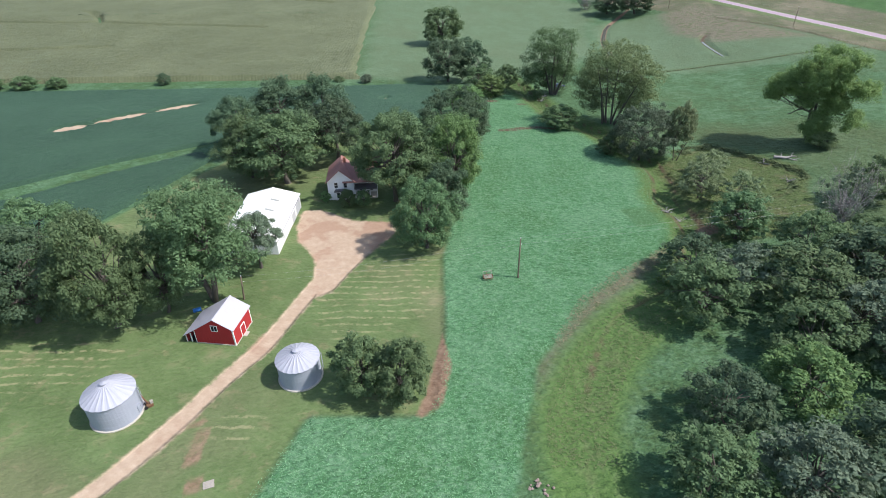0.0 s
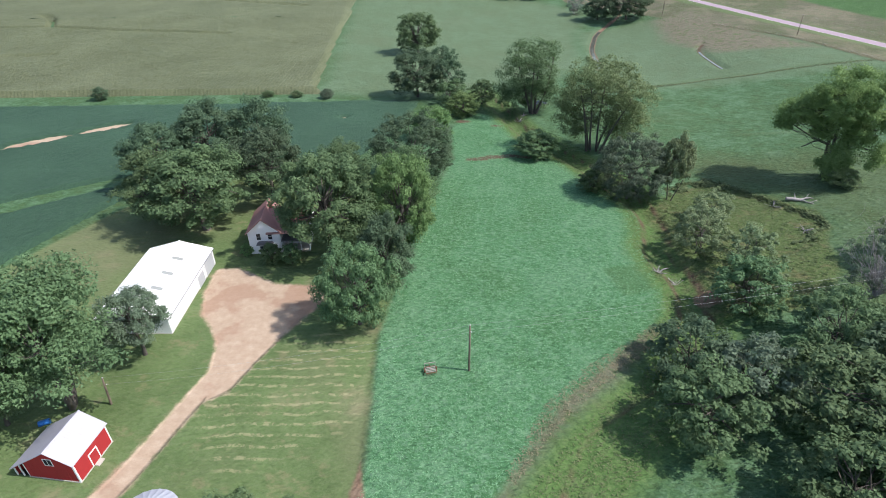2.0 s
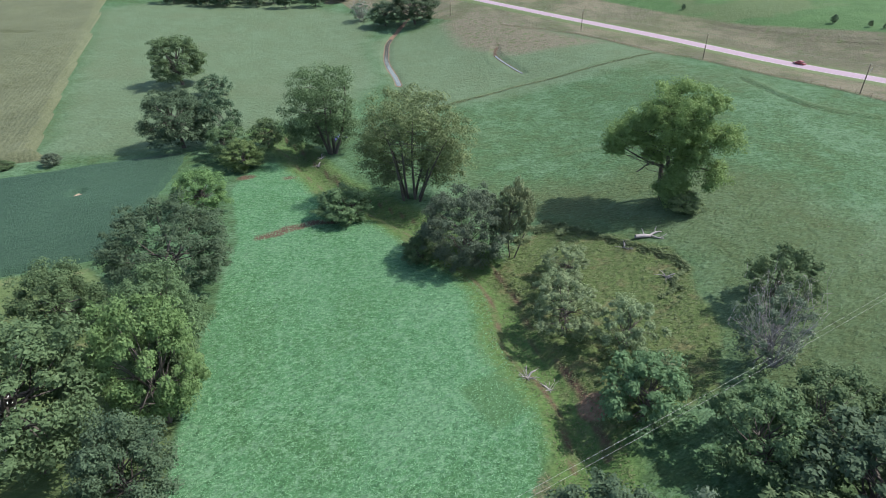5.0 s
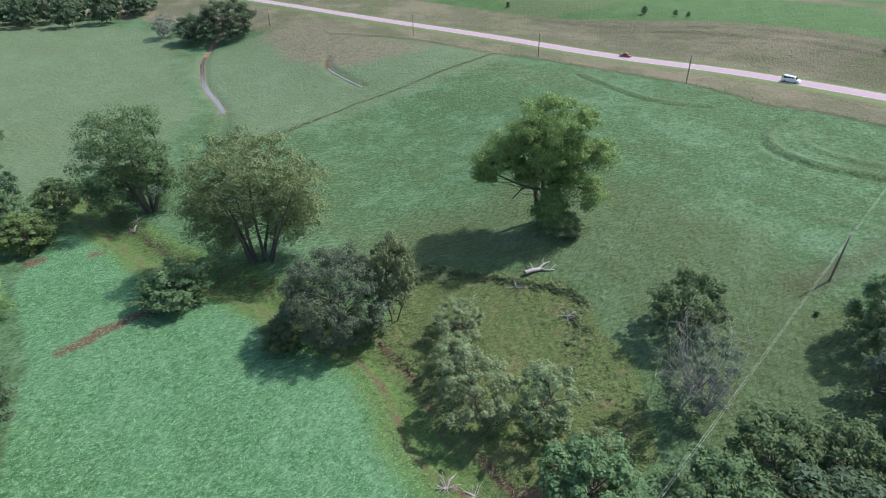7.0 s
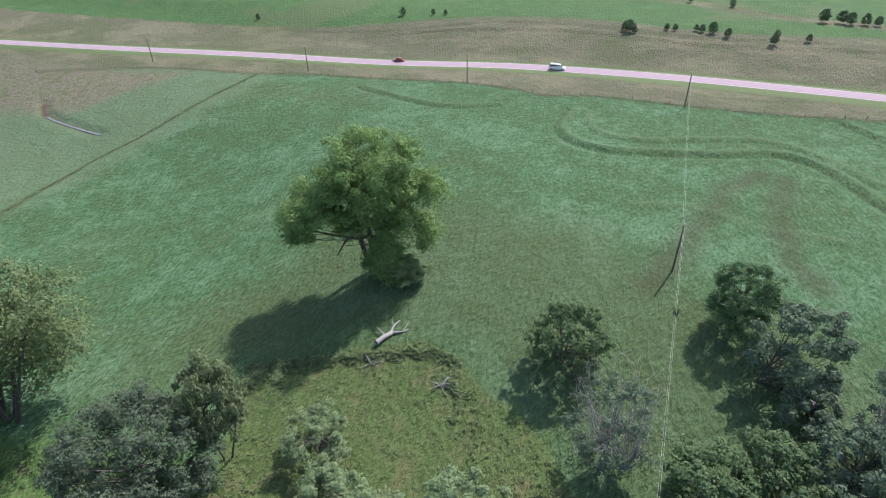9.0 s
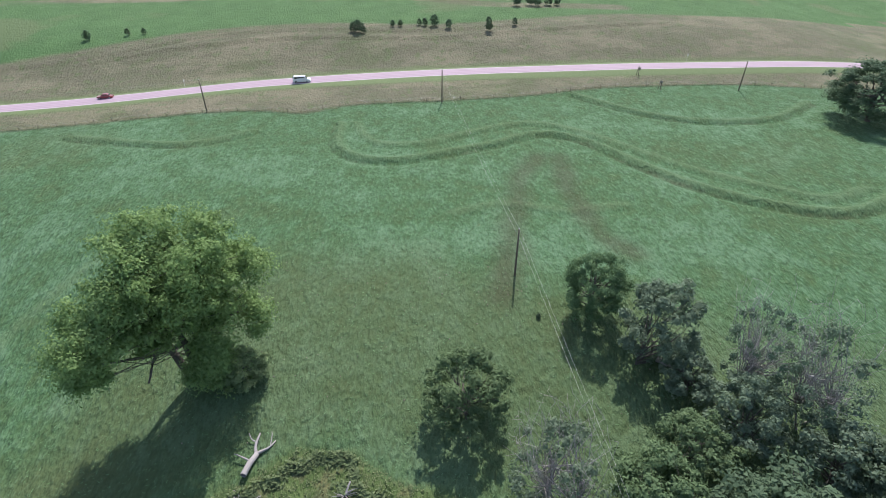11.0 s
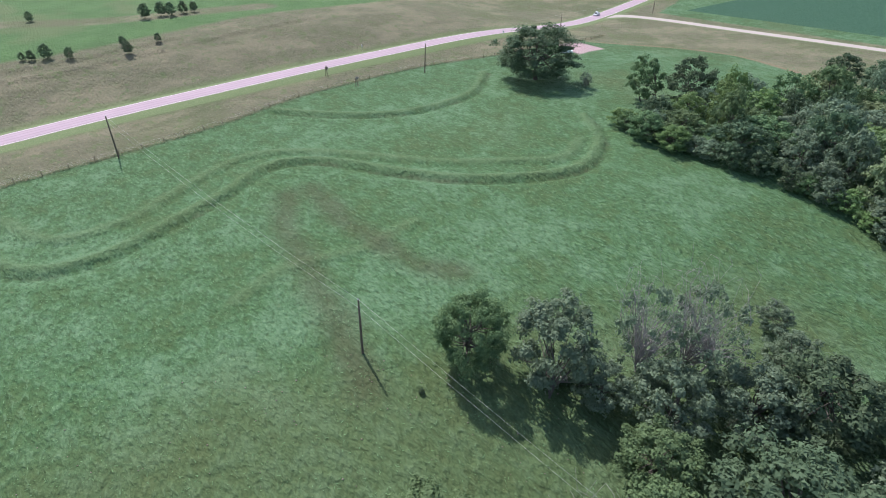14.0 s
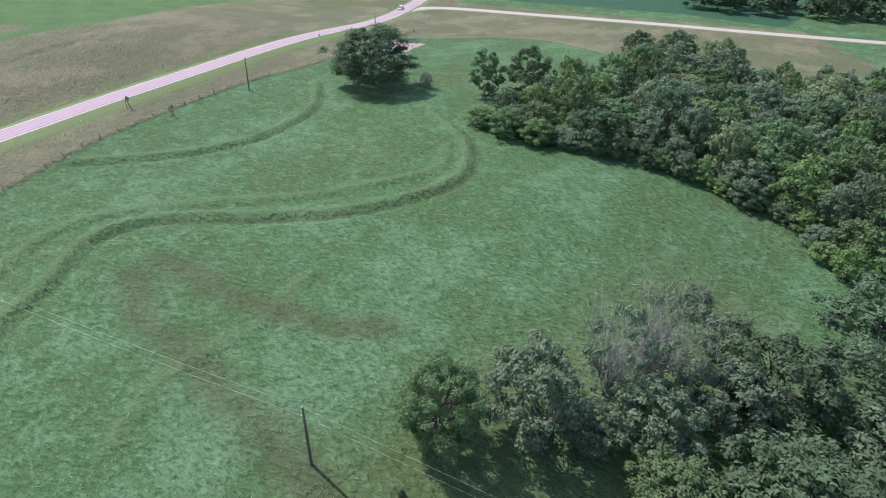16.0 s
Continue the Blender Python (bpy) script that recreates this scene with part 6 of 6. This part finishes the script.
def build_vehicle(name, label, category, x, y, z, turn, paint, length, width, high, hood, van):
    v = thing(name, label, category, x, y, z=z, turn=turn)
    h, w, belt, low = length / 2, width / 2, high * 0.55, 0.28
    # body from cross-sections along its length (front is +x)
    if van:
        outline = [(-h, low), (h, low), (h, belt * 0.85), (h - hood, belt), (h - hood - 0.55, high - 0.06), (-h + 0.35, high), (-h, belt)]
    else:
        outline = [(-h, low), (h, low), (h, belt * 0.82), (h - hood, belt), (h - hood - 0.75, high), (-h + 1.5, high), (-h + 0.75, belt), (-h, belt * 0.95)]
    bm = bmesh.new()
    rows = []
    for side, inset in ((-1, 0.0), (1, 0.0)):
        rows.append([bm.verts.new((px, side * (w - (0.18 if pz > belt + 0.05 else 0.0)), pz)) for px, pz in outline])
    a, b_ = rows
    n = len(outline)
    bm.faces.new(a[::-1])
    bm.faces.new(b_)
    for i in range(n):
        bm.faces.new((a[i], a[(i + 1) % n], b_[(i + 1) % n], b_[i]))
    bmesh.ops.recalc_face_normals(bm, faces=bm.faces)
    bmesh.ops.bevel(bm, geom=bm.edges[:], offset=0.07, segments=2, affect="EDGES")
    part("body", bm, paint, v)
    roof0, roof1 = (-h + 0.45, h - hood - 0.75) if van else (-h + 1.45, h - hood - 0.85)
    for side in (-1, 1):
        count = 3 if van else 2
        step = (roof1 - roof0) / count
        for k in range(count):
            bm = boxes((roof0 + k * step + 0.06, side * (w - 0.14), belt + 0.1, roof0 + (k + 1) * step - 0.06, side * (w - 0.07), high - 0.2))
            part("side_window", bm, GLASS, v)
    fx = h - hood
    bm = bmesh.new()
    q = [bm.verts.new(p) for p in ((fx + 0.02, -w + 0.22, belt + 0.06), (fx + 0.02, w - 0.22, belt + 0.06), (fx - 0.46, w - 0.3, high - 0.14), (fx - 0.46, -w + 0.3, high - 0.14))]
    face = bm.faces.new(q)
    bmesh.ops.solidify(bm, geom=[face], thickness=-0.04)
    part("windscreen", bm, GLASS, v)
    bm = boxes((-h + (0.0 if van else 0.85), -w + 0.3, belt + 0.12, -h + (0.14 if van else 1.2), w - 0.3, high - 0.25))
    part("rear_window", bm, GLASS, v)
    for sy in (-1, 1):
        part("headlight", boxes((h - 0.05, sy * (w - 0.45), belt * 0.6, h + 0.03, sy * (w - 0.12), belt * 0.78)), LAMP_GLASS, v)
        part("tail_light", boxes((-h - 0.03, sy * (w - 0.25), belt * 0.65, -h + 0.05, sy * (w - 0.06), belt * 0.95)), RED_LAMP, v)
        for sx in (-1, 1):
            m = Matrix.Translation((sx * h * 0.63, sy * (w - 0.1), 0.33)) @ Matrix.Rotation(math.pi / 2, 4, "X")
            bm = bmesh.new()
            bmesh.ops.create_cone(bm, cap_ends=True, segments=20, radius1=0.34, radius2=0.34, depth=0.24, matrix=m)
            wheel = part("wheel", bm, TYRE, v)
            bm = bmesh.new()
            bmesh.ops.create_cone(bm, cap_ends=True, segments=16, radius1=0.2, radius2=0.2, depth=0.26, matrix=m)
            part("rim", bm, RIM, wheel)
    part("bumper", boxes((h - 0.05, -w + 0.05, low + 0.02, h + 0.1, w - 0.05, low + 0.25)), RIM, v)
    return v


def on_road(y):
    px, py, pz, nx_, ny_ = road_line
    k = int(np.argmin(np.abs(py - y)))
    return px[k], py[k], pz[k], math.degrees(math.atan2(py[min(k + 1, len(py) - 1)] - py[k - 1], px[min(k + 1, len(px) - 1)] - px[k - 1])), nx_[k], ny_[k]


def car_paint(name, colour):
    m, nt, b = mat(name, 0.32, 0.1, 0.5)
    n = noise_tex(nt, 2.0, 3)
    nt.links.new(mix(nt, n, tuple(c * 0.92 for c in colour), colour), b.inputs["Base Color"])
    b.inputs["Coat Weight"].default_value = 0.4
    return m


for name, label, cat, y, side, flip, colour, ln, wd, hg, hood, van in [
    ("van", "silver-white passenger van driving on the pink road", "van", 165.0, -1.7, 0, (0.68, 0.69, 0.72), 5.6, 2.0, 2.05, 1.05, True),
    ("red_car", "dark red car driving on the pink road", "car", 228.0, 1.7, 180, (0.22, 0.02, 0.025), 4.7, 1.8, 1.5, 1.15, False),
    ("pickup", "white vehicle waiting near the road junction", "car", -132.0, 1.7, 180, (0.74, 0.74, 0.75), 5.2, 1.9, 1.8, 1.2, False),
]:
    rx, ry, rz, heading, nx_, ny_ = on_road(y)
    build_vehicle(name, label, cat, rx + nx_ * side, ry + ny_ * side, rz - 0.03, heading + flip, car_paint(name + "_paint", colour), ln, wd, hg, hood, van)
build_vehicle("old_car", "old blue car parked under the cottonwood", "car", 51.5, 243.0, land_at(51.5, 243.0), 20, car_paint("old_blue_paint", (0.08, 0.07, 0.26)), 4.6, 1.8, 1.5, 1.1, False)


# ---- farmyard odds and ends ----
def build_implement():
    m = thing("hay_rake", "rusty old farm implement standing in the hay field", "implement", 9.3, 95.6, turn=12)
    m.scale = (0.72, 0.72, 0.85)
    part("frame", boxes((-1.3, -1.1, 0.55, 1.3, -0.98, 0.67), (-1.3, 0.98, 0.55, 1.3, 1.1, 0.67), (-1.3, -1.1, 0.55, -1.18, 1.1, 0.67), (1.18, -1.1, 0.55, 1.3, 1.1, 0.67), (-0.06, -1.1, 0.6, 0.06, 2.2, 0.7)), RUST, m)
    part("upright", boxes((-1.3, 0.9, 0.6, -1.2, 1.0, 1.7), (1.2, 0.9, 0.6, 1.3, 1.0, 1.7), (-1.3, 0.9, 1.6, 1.3, 1.0, 1.72)), BOARD, m)
    for k in range(7):
        x = -1.1 + k * 0.36
        tube_part("tine", [[((x, -0.9, 0.6), 0.03), ((x, -1.25, 0.45), 0.03), ((x, -1.2, 0.02), 0.02)]], RUST, m, sides=5)
    for k in range(4):
        part("slat", boxes((-1.15, -0.8 + k * 0.45, 0.68, 1.15, -0.6 + k * 0.45, 0.72)), BOARD, m)
    for sx in (-1, 1):
        bm = bmesh.new()
        bmesh.ops.create_cone(bm, cap_ends=True, segments=18, radius1=0.48, radius2=0.48, depth=0.14, matrix=Matrix.Translation((sx * 1.42, 0.2, 0.46)) @ Matrix.Rotation(math.pi / 2, 4, "Y"))
        part("wheel", bm, RUST, m)


build_implement()


def build_barrel(x, y):
    t = thing("barrel", "bright blue plastic barrel lying beside the barn", "barrel", x, y, turn=25)
    bm = bmesh.new()
    bmesh.ops.create_cone(bm, cap_ends=True, segments=20, radius1=0.42, radius2=0.42, depth=1.5, matrix=Matrix.Translation((0, 0, 0.42)) @ Matrix.Rotation(math.pi / 2, 4, "Y"))
    part("drum", bm, BLUE_PLASTIC, t)
    for k in (-0.45, 0.45):
        bm = bmesh.new()
        bmesh.ops.create_cone(bm, cap_ends=True, segments=20, radius1=0.45, radius2=0.45, depth=0.07, matrix=Matrix.Translation((k, 0, 0.42)) @ Matrix.Rotation(math.pi / 2, 4, "Y"))
        part("hoop", bm, BLUE_PLASTIC, t)


build_barrel(-48.2, 86.3)
slab = thing("well_cover", "pale board well cover lying in the grass", "cover", -33.1, 48.1, turn=20)
for k in range(5):
    part("board", boxes((-0.75, -0.6 + k * 0.25, 0.02, 0.75, -0.37 + k * 0.25, 0.12)), BOARD, slab)
part("bearer", boxes((-0.6, -0.6, -0.06, -0.48, 0.63, 0.02), (0.48, -0.6, -0.06, 0.6, 0.63, 0.02)), BOARD, slab)
slab2 = thing("concrete_slab", "pale old concrete slab in the lawn", "slab", -76.5, 66.0, turn=-15)
part("slab", boxes((-1.3, -0.9, -0.1, 1.3, 0.9, 0.1)), CONCRETE, slab2)
part("kerb", boxes((-1.3, -0.9, 0.1, -1.15, 0.9, 0.18), (1.15, -0.9, 0.1, 1.3, 0.9, 0.18)), CONCRETE, slab2)


def build_hut():
    h = thing("small_shed", "small white shed with a pale tin roof", "shed", -42.8, 40.6, turn=10)
    part("wall", prisms(([(-1.3, -0.2), (1.3, -0.2), (1.3, 2.0), (0, 2.8), (-1.3, 2.0)], -1.6, 1.6)), WHITE_PAINT, h)
    part("roof", prisms(([(-1.6, 1.85), (0, 2.85), (1.6, 1.85), (1.6, 1.92), (0, 2.93), (-1.6, 1.92)], -1.8, 1.8)), TIN_ROOF, h)
    part("door", boxes((-0.4, -1.66, 0, 0.4, -1.6, 1.8)), BOARD, h)


build_hut()


def build_old_sign(x, y, turn, label):
    g = thing("old_sign_frame", label, "sign frame", x, y, turn=turn, group="sign frames by the road")
    for sx in (-0.35, 0.35):
        tube_part("post", [[((sx, 0, -0.3), 0.09), ((sx * 0.7, 0.05, 1.6), 0.085), ((sx * 0.3 - 0.2, 0.1, 3.3), 0.07)]], POLE_WOOD, g)
    part("board", boxes((-0.75, 0.0, 2.2, 0.2, 0.12, 2.9)), BOARD, g)
    tube_part("brace", [[((-0.6, 0.5, -0.1), 0.06), ((-0.1, 0.1, 2.2), 0.06)]], POLE_WOOD, g)


build_old_sign(241.1, 53.6, 75, "leaning wooden sign frame beside the road")
build_old_sign(227.6, 50.7, 80, "leaning wooden brace posts on the fence line")


def build_road_sign(y, side):
    rx, ry, rz, heading, nx_, ny_ = on_road(y)
    sx, sy = rx + nx_ * side, ry + ny_ * side
    g = thing("road_sign", "small grey road sign on a thin steel post", "road sign", sx, sy, turn=heading, group="road signs")
    tube_part("post", [[((0, 0, -0.2), 0.04), ((0, 0, 2.4), 0.035)]], WIRE, g)
    part("plate", boxes((0.04, -0.35, 1.6, 0.07, 0.35, 2.4)), RIM, g, "dull metal sign plate")


for y, side in ((206.0, 5.6), (30.0, 5.4), (-30.0, -5.6)):
    build_road_sign(y, side)


def build_far_house(x, y, turn, w, l, high, label, category, roof):
    h = thing(category, label, category.replace("_", " "), x, y, turn=turn)
    part("wall", prisms(([(-w, -0.5), (w, -0.5), (w, high), (0, high + w * 0.62), (-w, high)], -l, l)), WHITE_PAINT, h)
    part("roof", prisms(([(-w - 0.4, high - 0.15), (0, high + w * 0.64), (w + 0.4, high - 0.15), (w + 0.4, high), (0, high + w * 0.64 + 0.2), (-w - 0.4, high)], -l - 0.4, l + 0.4)), roof, h)
    for k in (-0.5, 0.5):
        window(h, -w, k * l, high * 0.45, 1.2, 1.4, "x", -1)
    part("door", boxes((-w - 0.06, -0.5, 0, -w, 0.5, 2.1)), BOARD, h)


build_far_house(216, 520, 20, 4.0, 7.0, 3.6, "distant white farm building with a grey roof", "farm_building", GREY_SHINGLE)
build_far_house(203, 538, 65, 3.5, 5.0, 4.6, "distant white house among the trees", "house", GREY_SHINGLE)


def build_scrap():
    g = thing("auger", "rusty grain auger leaning by the bin", "auger", -47.4, 62.6, turn=35)
    tube_part("tube", [[((0, 0, 0.3), 0.12), ((-0.4, 0.2, 1.4), 0.12), ((-0.7, 0.4, 2.5), 0.12)]], RUST, g)
    part("hopper", boxes((-0.5, -0.5, 0.05, 0.5, 0.5, 0.5)), RUST, g)
    part("motor", boxes((0.15, -0.25, 0.5, 0.6, 0.2, 0.95)), BOARD, g, "grey motor housing")
    for sy in (-1, 1):
        bm = bmesh.new()
        bmesh.ops.create_cone(bm, cap_ends=True, segments=16, radius1=0.3, radius2=0.3, depth=0.14, matrix=Matrix.Translation((-0.6, sy * 0.55, 0.3)) @ Matrix.Rotation(math.pi / 2, 4, "X"))
        part("wheel", bm, TYRE, g)


build_scrap()


def build_rubble(x, y):
    g = thing("rubble_heap", "heap of pale broken stones on the bank", "rubble", x, y)
    rng = np.random.default_rng(77)
    for k in range(18):
        bm = bmesh.new()
        bmesh.ops.create_icosphere(bm, subdivisions=1, radius=0.13 + 0.16 * rng.random())
        for v in bm.verts:
            v.co *= 0.75 + 0.5 * rng.random()
            v.co.z *= 0.6
        d = rng.normal(0, 0.8, 2)
        bmesh.ops.translate(bm, verts=bm.verts, vec=(d[0], d[1] * 0.8, max(0.08, 0.5 - 0.3 * float(np.hypot(*d)))))
        part("stone", bm, RUBBLE, g)


RUBBLE = plain("pale_broken_stone", (0.24, 0.185, 0.165), 0.9, 0, 2.0, 0.3, 0.4)
build_rubble(12.6, 47.2)
build_vehicle("pickup", "white pickup parked in the shade of the oak", "car", 220.5, -36.5, land_at(220.5, -36.5), 55, car_paint("white_pickup_paint", (0.74, 0.74, 0.75)), 5.3, 1.95, 1.8, 1.25, False)


# pale stones and droppings strewn over the grazed slope
def strewn(xs, ys, seed):
    rng = np.random.default_rng(seed)
    n = len(xs)
    oct_v = np.array([(1, 0, 0), (0, 1, 0), (-1, 0, 0), (0, -1, 0), (0, 0, 0.7), (0, 0, -0.4)])
    oct_f = np.array([(0, 1, 4), (1, 2, 4), (2, 3, 4), (3, 0, 4), (1, 0, 5), (2, 1, 5), (3, 2, 5), (0, 3, 5)])
    r = rng.uniform(0.05, 0.14, n)
    v = oct_v[None] * r[:, None, None] * rng.uniform(0.6, 1.3, (n, 6, 1)) + np.stack([xs, ys, land(xs, ys) + 0.06], -1)[:, None]
    me = bpy.data.meshes.new("pale_stones")
    me.vertices.add(n * 6)
    me.vertices.foreach_set("co", v.ravel())
    fill_faces(me, (oct_f[None] + 6 * np.arange(n)[:, None, None]).reshape(-1, 3))
    me.materials.append(RUBBLE)
    return tagged(new("pale_stones", me), "small pale stones strewn over grazed grass", "stones", kind="stuff")


stx, sty = random_spots(grass_rng, 98, 150, 60, 160, 320, lambda x, y: in_area(x, y, FLANK) > -4)
strewn(stx, sty, 78)

# ---- dead wood ----
def dead_wood(name, label, x, y, turn, runs, sides=8):
    d = thing(name, label, "dead wood", x, y, turn=turn)
    tube_part("trunk", runs[:1], DEADWOOD, d, sides=sides)
    for r in runs[1:]:
        tube_part("branch", [r], DEADWOOD, d, sides=6)
    return d


log_rng = np.random.default_rng(12)
dead_wood("fallen_log", "bleached fallen tree trunk with forked limbs on grass", 96.4, 146.2, -17, [
    [((-2.6, 0, 0.35), 0.42), ((-1.0, 0.15, 0.38), 0.40), ((0.6, 0, 0.42), 0.33)],
    limb(log_rng, (0.4, 0, 0.42), (3.4, 1.2, 0.6), 0.28, 0.10), limb(log_rng, (0.6, 0, 0.45), (3.0, -1.3, 0.5), 0.24, 0.08),
    limb(log_rng, (2.0, 0.7, 0.5), (2.6, 2.2, 1.2), 0.14, 0.05), limb(log_rng, (-0.6, 0.1, 0.4), (-0.4, 2.6, 0.7), 0.16, 0.05), limb(log_rng, (2.2, -1.0, 0.5), (3.8, -0.4, 1.0), 0.1, 0.04)])
for x, y, k in ((91.0, 146.2, 9), (91.8, 134.4, 10), (56.0, 122.5, 16), (43.0, 229.0, 10), (41.0, 224.5, 8), (58.5, 120.0, 10)):
    runs = [limb(log_rng, (0, 0, 0.1), (1.4, 0.6, 0.9), 0.2, 0.1)]
    for j in range(k):
        a = log_rng.random() * 6.28
        runs.append(limb(log_rng, (0.1 * math.cos(a), 0.1 * math.sin(a), 0.15), (math.cos(a) * (1 + 1.4 * log_rng.random()), math.sin(a) * (1 + 1.4 * log_rng.random()), 0.3 + 1.0 * log_rng.random()), 0.07, 0.025))
    dead_wood("brush_pile", "pale dead branches heaped on the ground", x, y, log_rng.random() * 360, runs)
dead_wood("fallen_log", "dark fallen log lying under the trees", 109.5, 89.0, 60, [
    [((-2.2, 0, 0.5), 0.55), ((0, 0.1, 0.5), 0.5), ((2.0, 0, 0.6), 0.42)], limb(log_rng, (1.6, 0, 0.6), (3.4, 0.9, 1.1), 0.2, 0.08)])

# small thistles on the pasture
sx_, sy_ = random_spots(grass_rng, 100, 200, 20, 170, 70, lambda x, y: x > 0)
tufts("pasture_weeds", sx_, sy_, 0.3, 0.5, DARK_WEED, "scattered dark weeds on the pasture", 46, 8, "weeds")
plant("bush", "dark", 119.4, 106.7, 1.0, 0.45, label="small dark shrub on the pasture", name="shrub", category="shrub")
plant("dying", "grey", 187, -7, 5.0, 2.4, label="small dead snag on the pasture", dead=True)

# ---- the stream ----
water_m, water_nt, water_b = mat("shallow_water", 0.08, 0, 0.5)
water_b.inputs["Base Color"].default_value = (0.10, 0.095, 0.08, 1)
bump(water_nt, water_b, noise_tex(water_nt, 1.5, 3), 0.15, 0.05)


def water_strip(path, half, depth, label):
    pts = np.array(path, float)
    tx, ty = np.gradient(pts[:, 0]), np.gradient(pts[:, 1])
    ln = np.hypot(tx, ty)
    z = swell(pts[:, 0], pts[:, 1]) - depth
    verts = []
    for (x, y), a, b_, zz in zip(pts, -ty / ln, tx / ln, z):
        verts += [(x - a * half, y - b_ * half, zz), (x + a * half, y + b_ * half, zz)]
    me = bpy.data.meshes.new("stream_water")
    me.from_pydata(verts, [], [(2 * i, 2 * i + 2, 2 * i + 3, 2 * i + 1) for i in range(len(pts) - 1)])
    me.materials.append(water_m)
    tagged(new("stream_water", me), label, "water", kind="structure")


water_strip([p for p in RUN_S if 296 < p[1] < 408], 1.0, 0.55, "shallow shining stream in its bed")
water_strip(RUN_BS[3:], 0.5, 0.60, "short shining pool in a ditch")
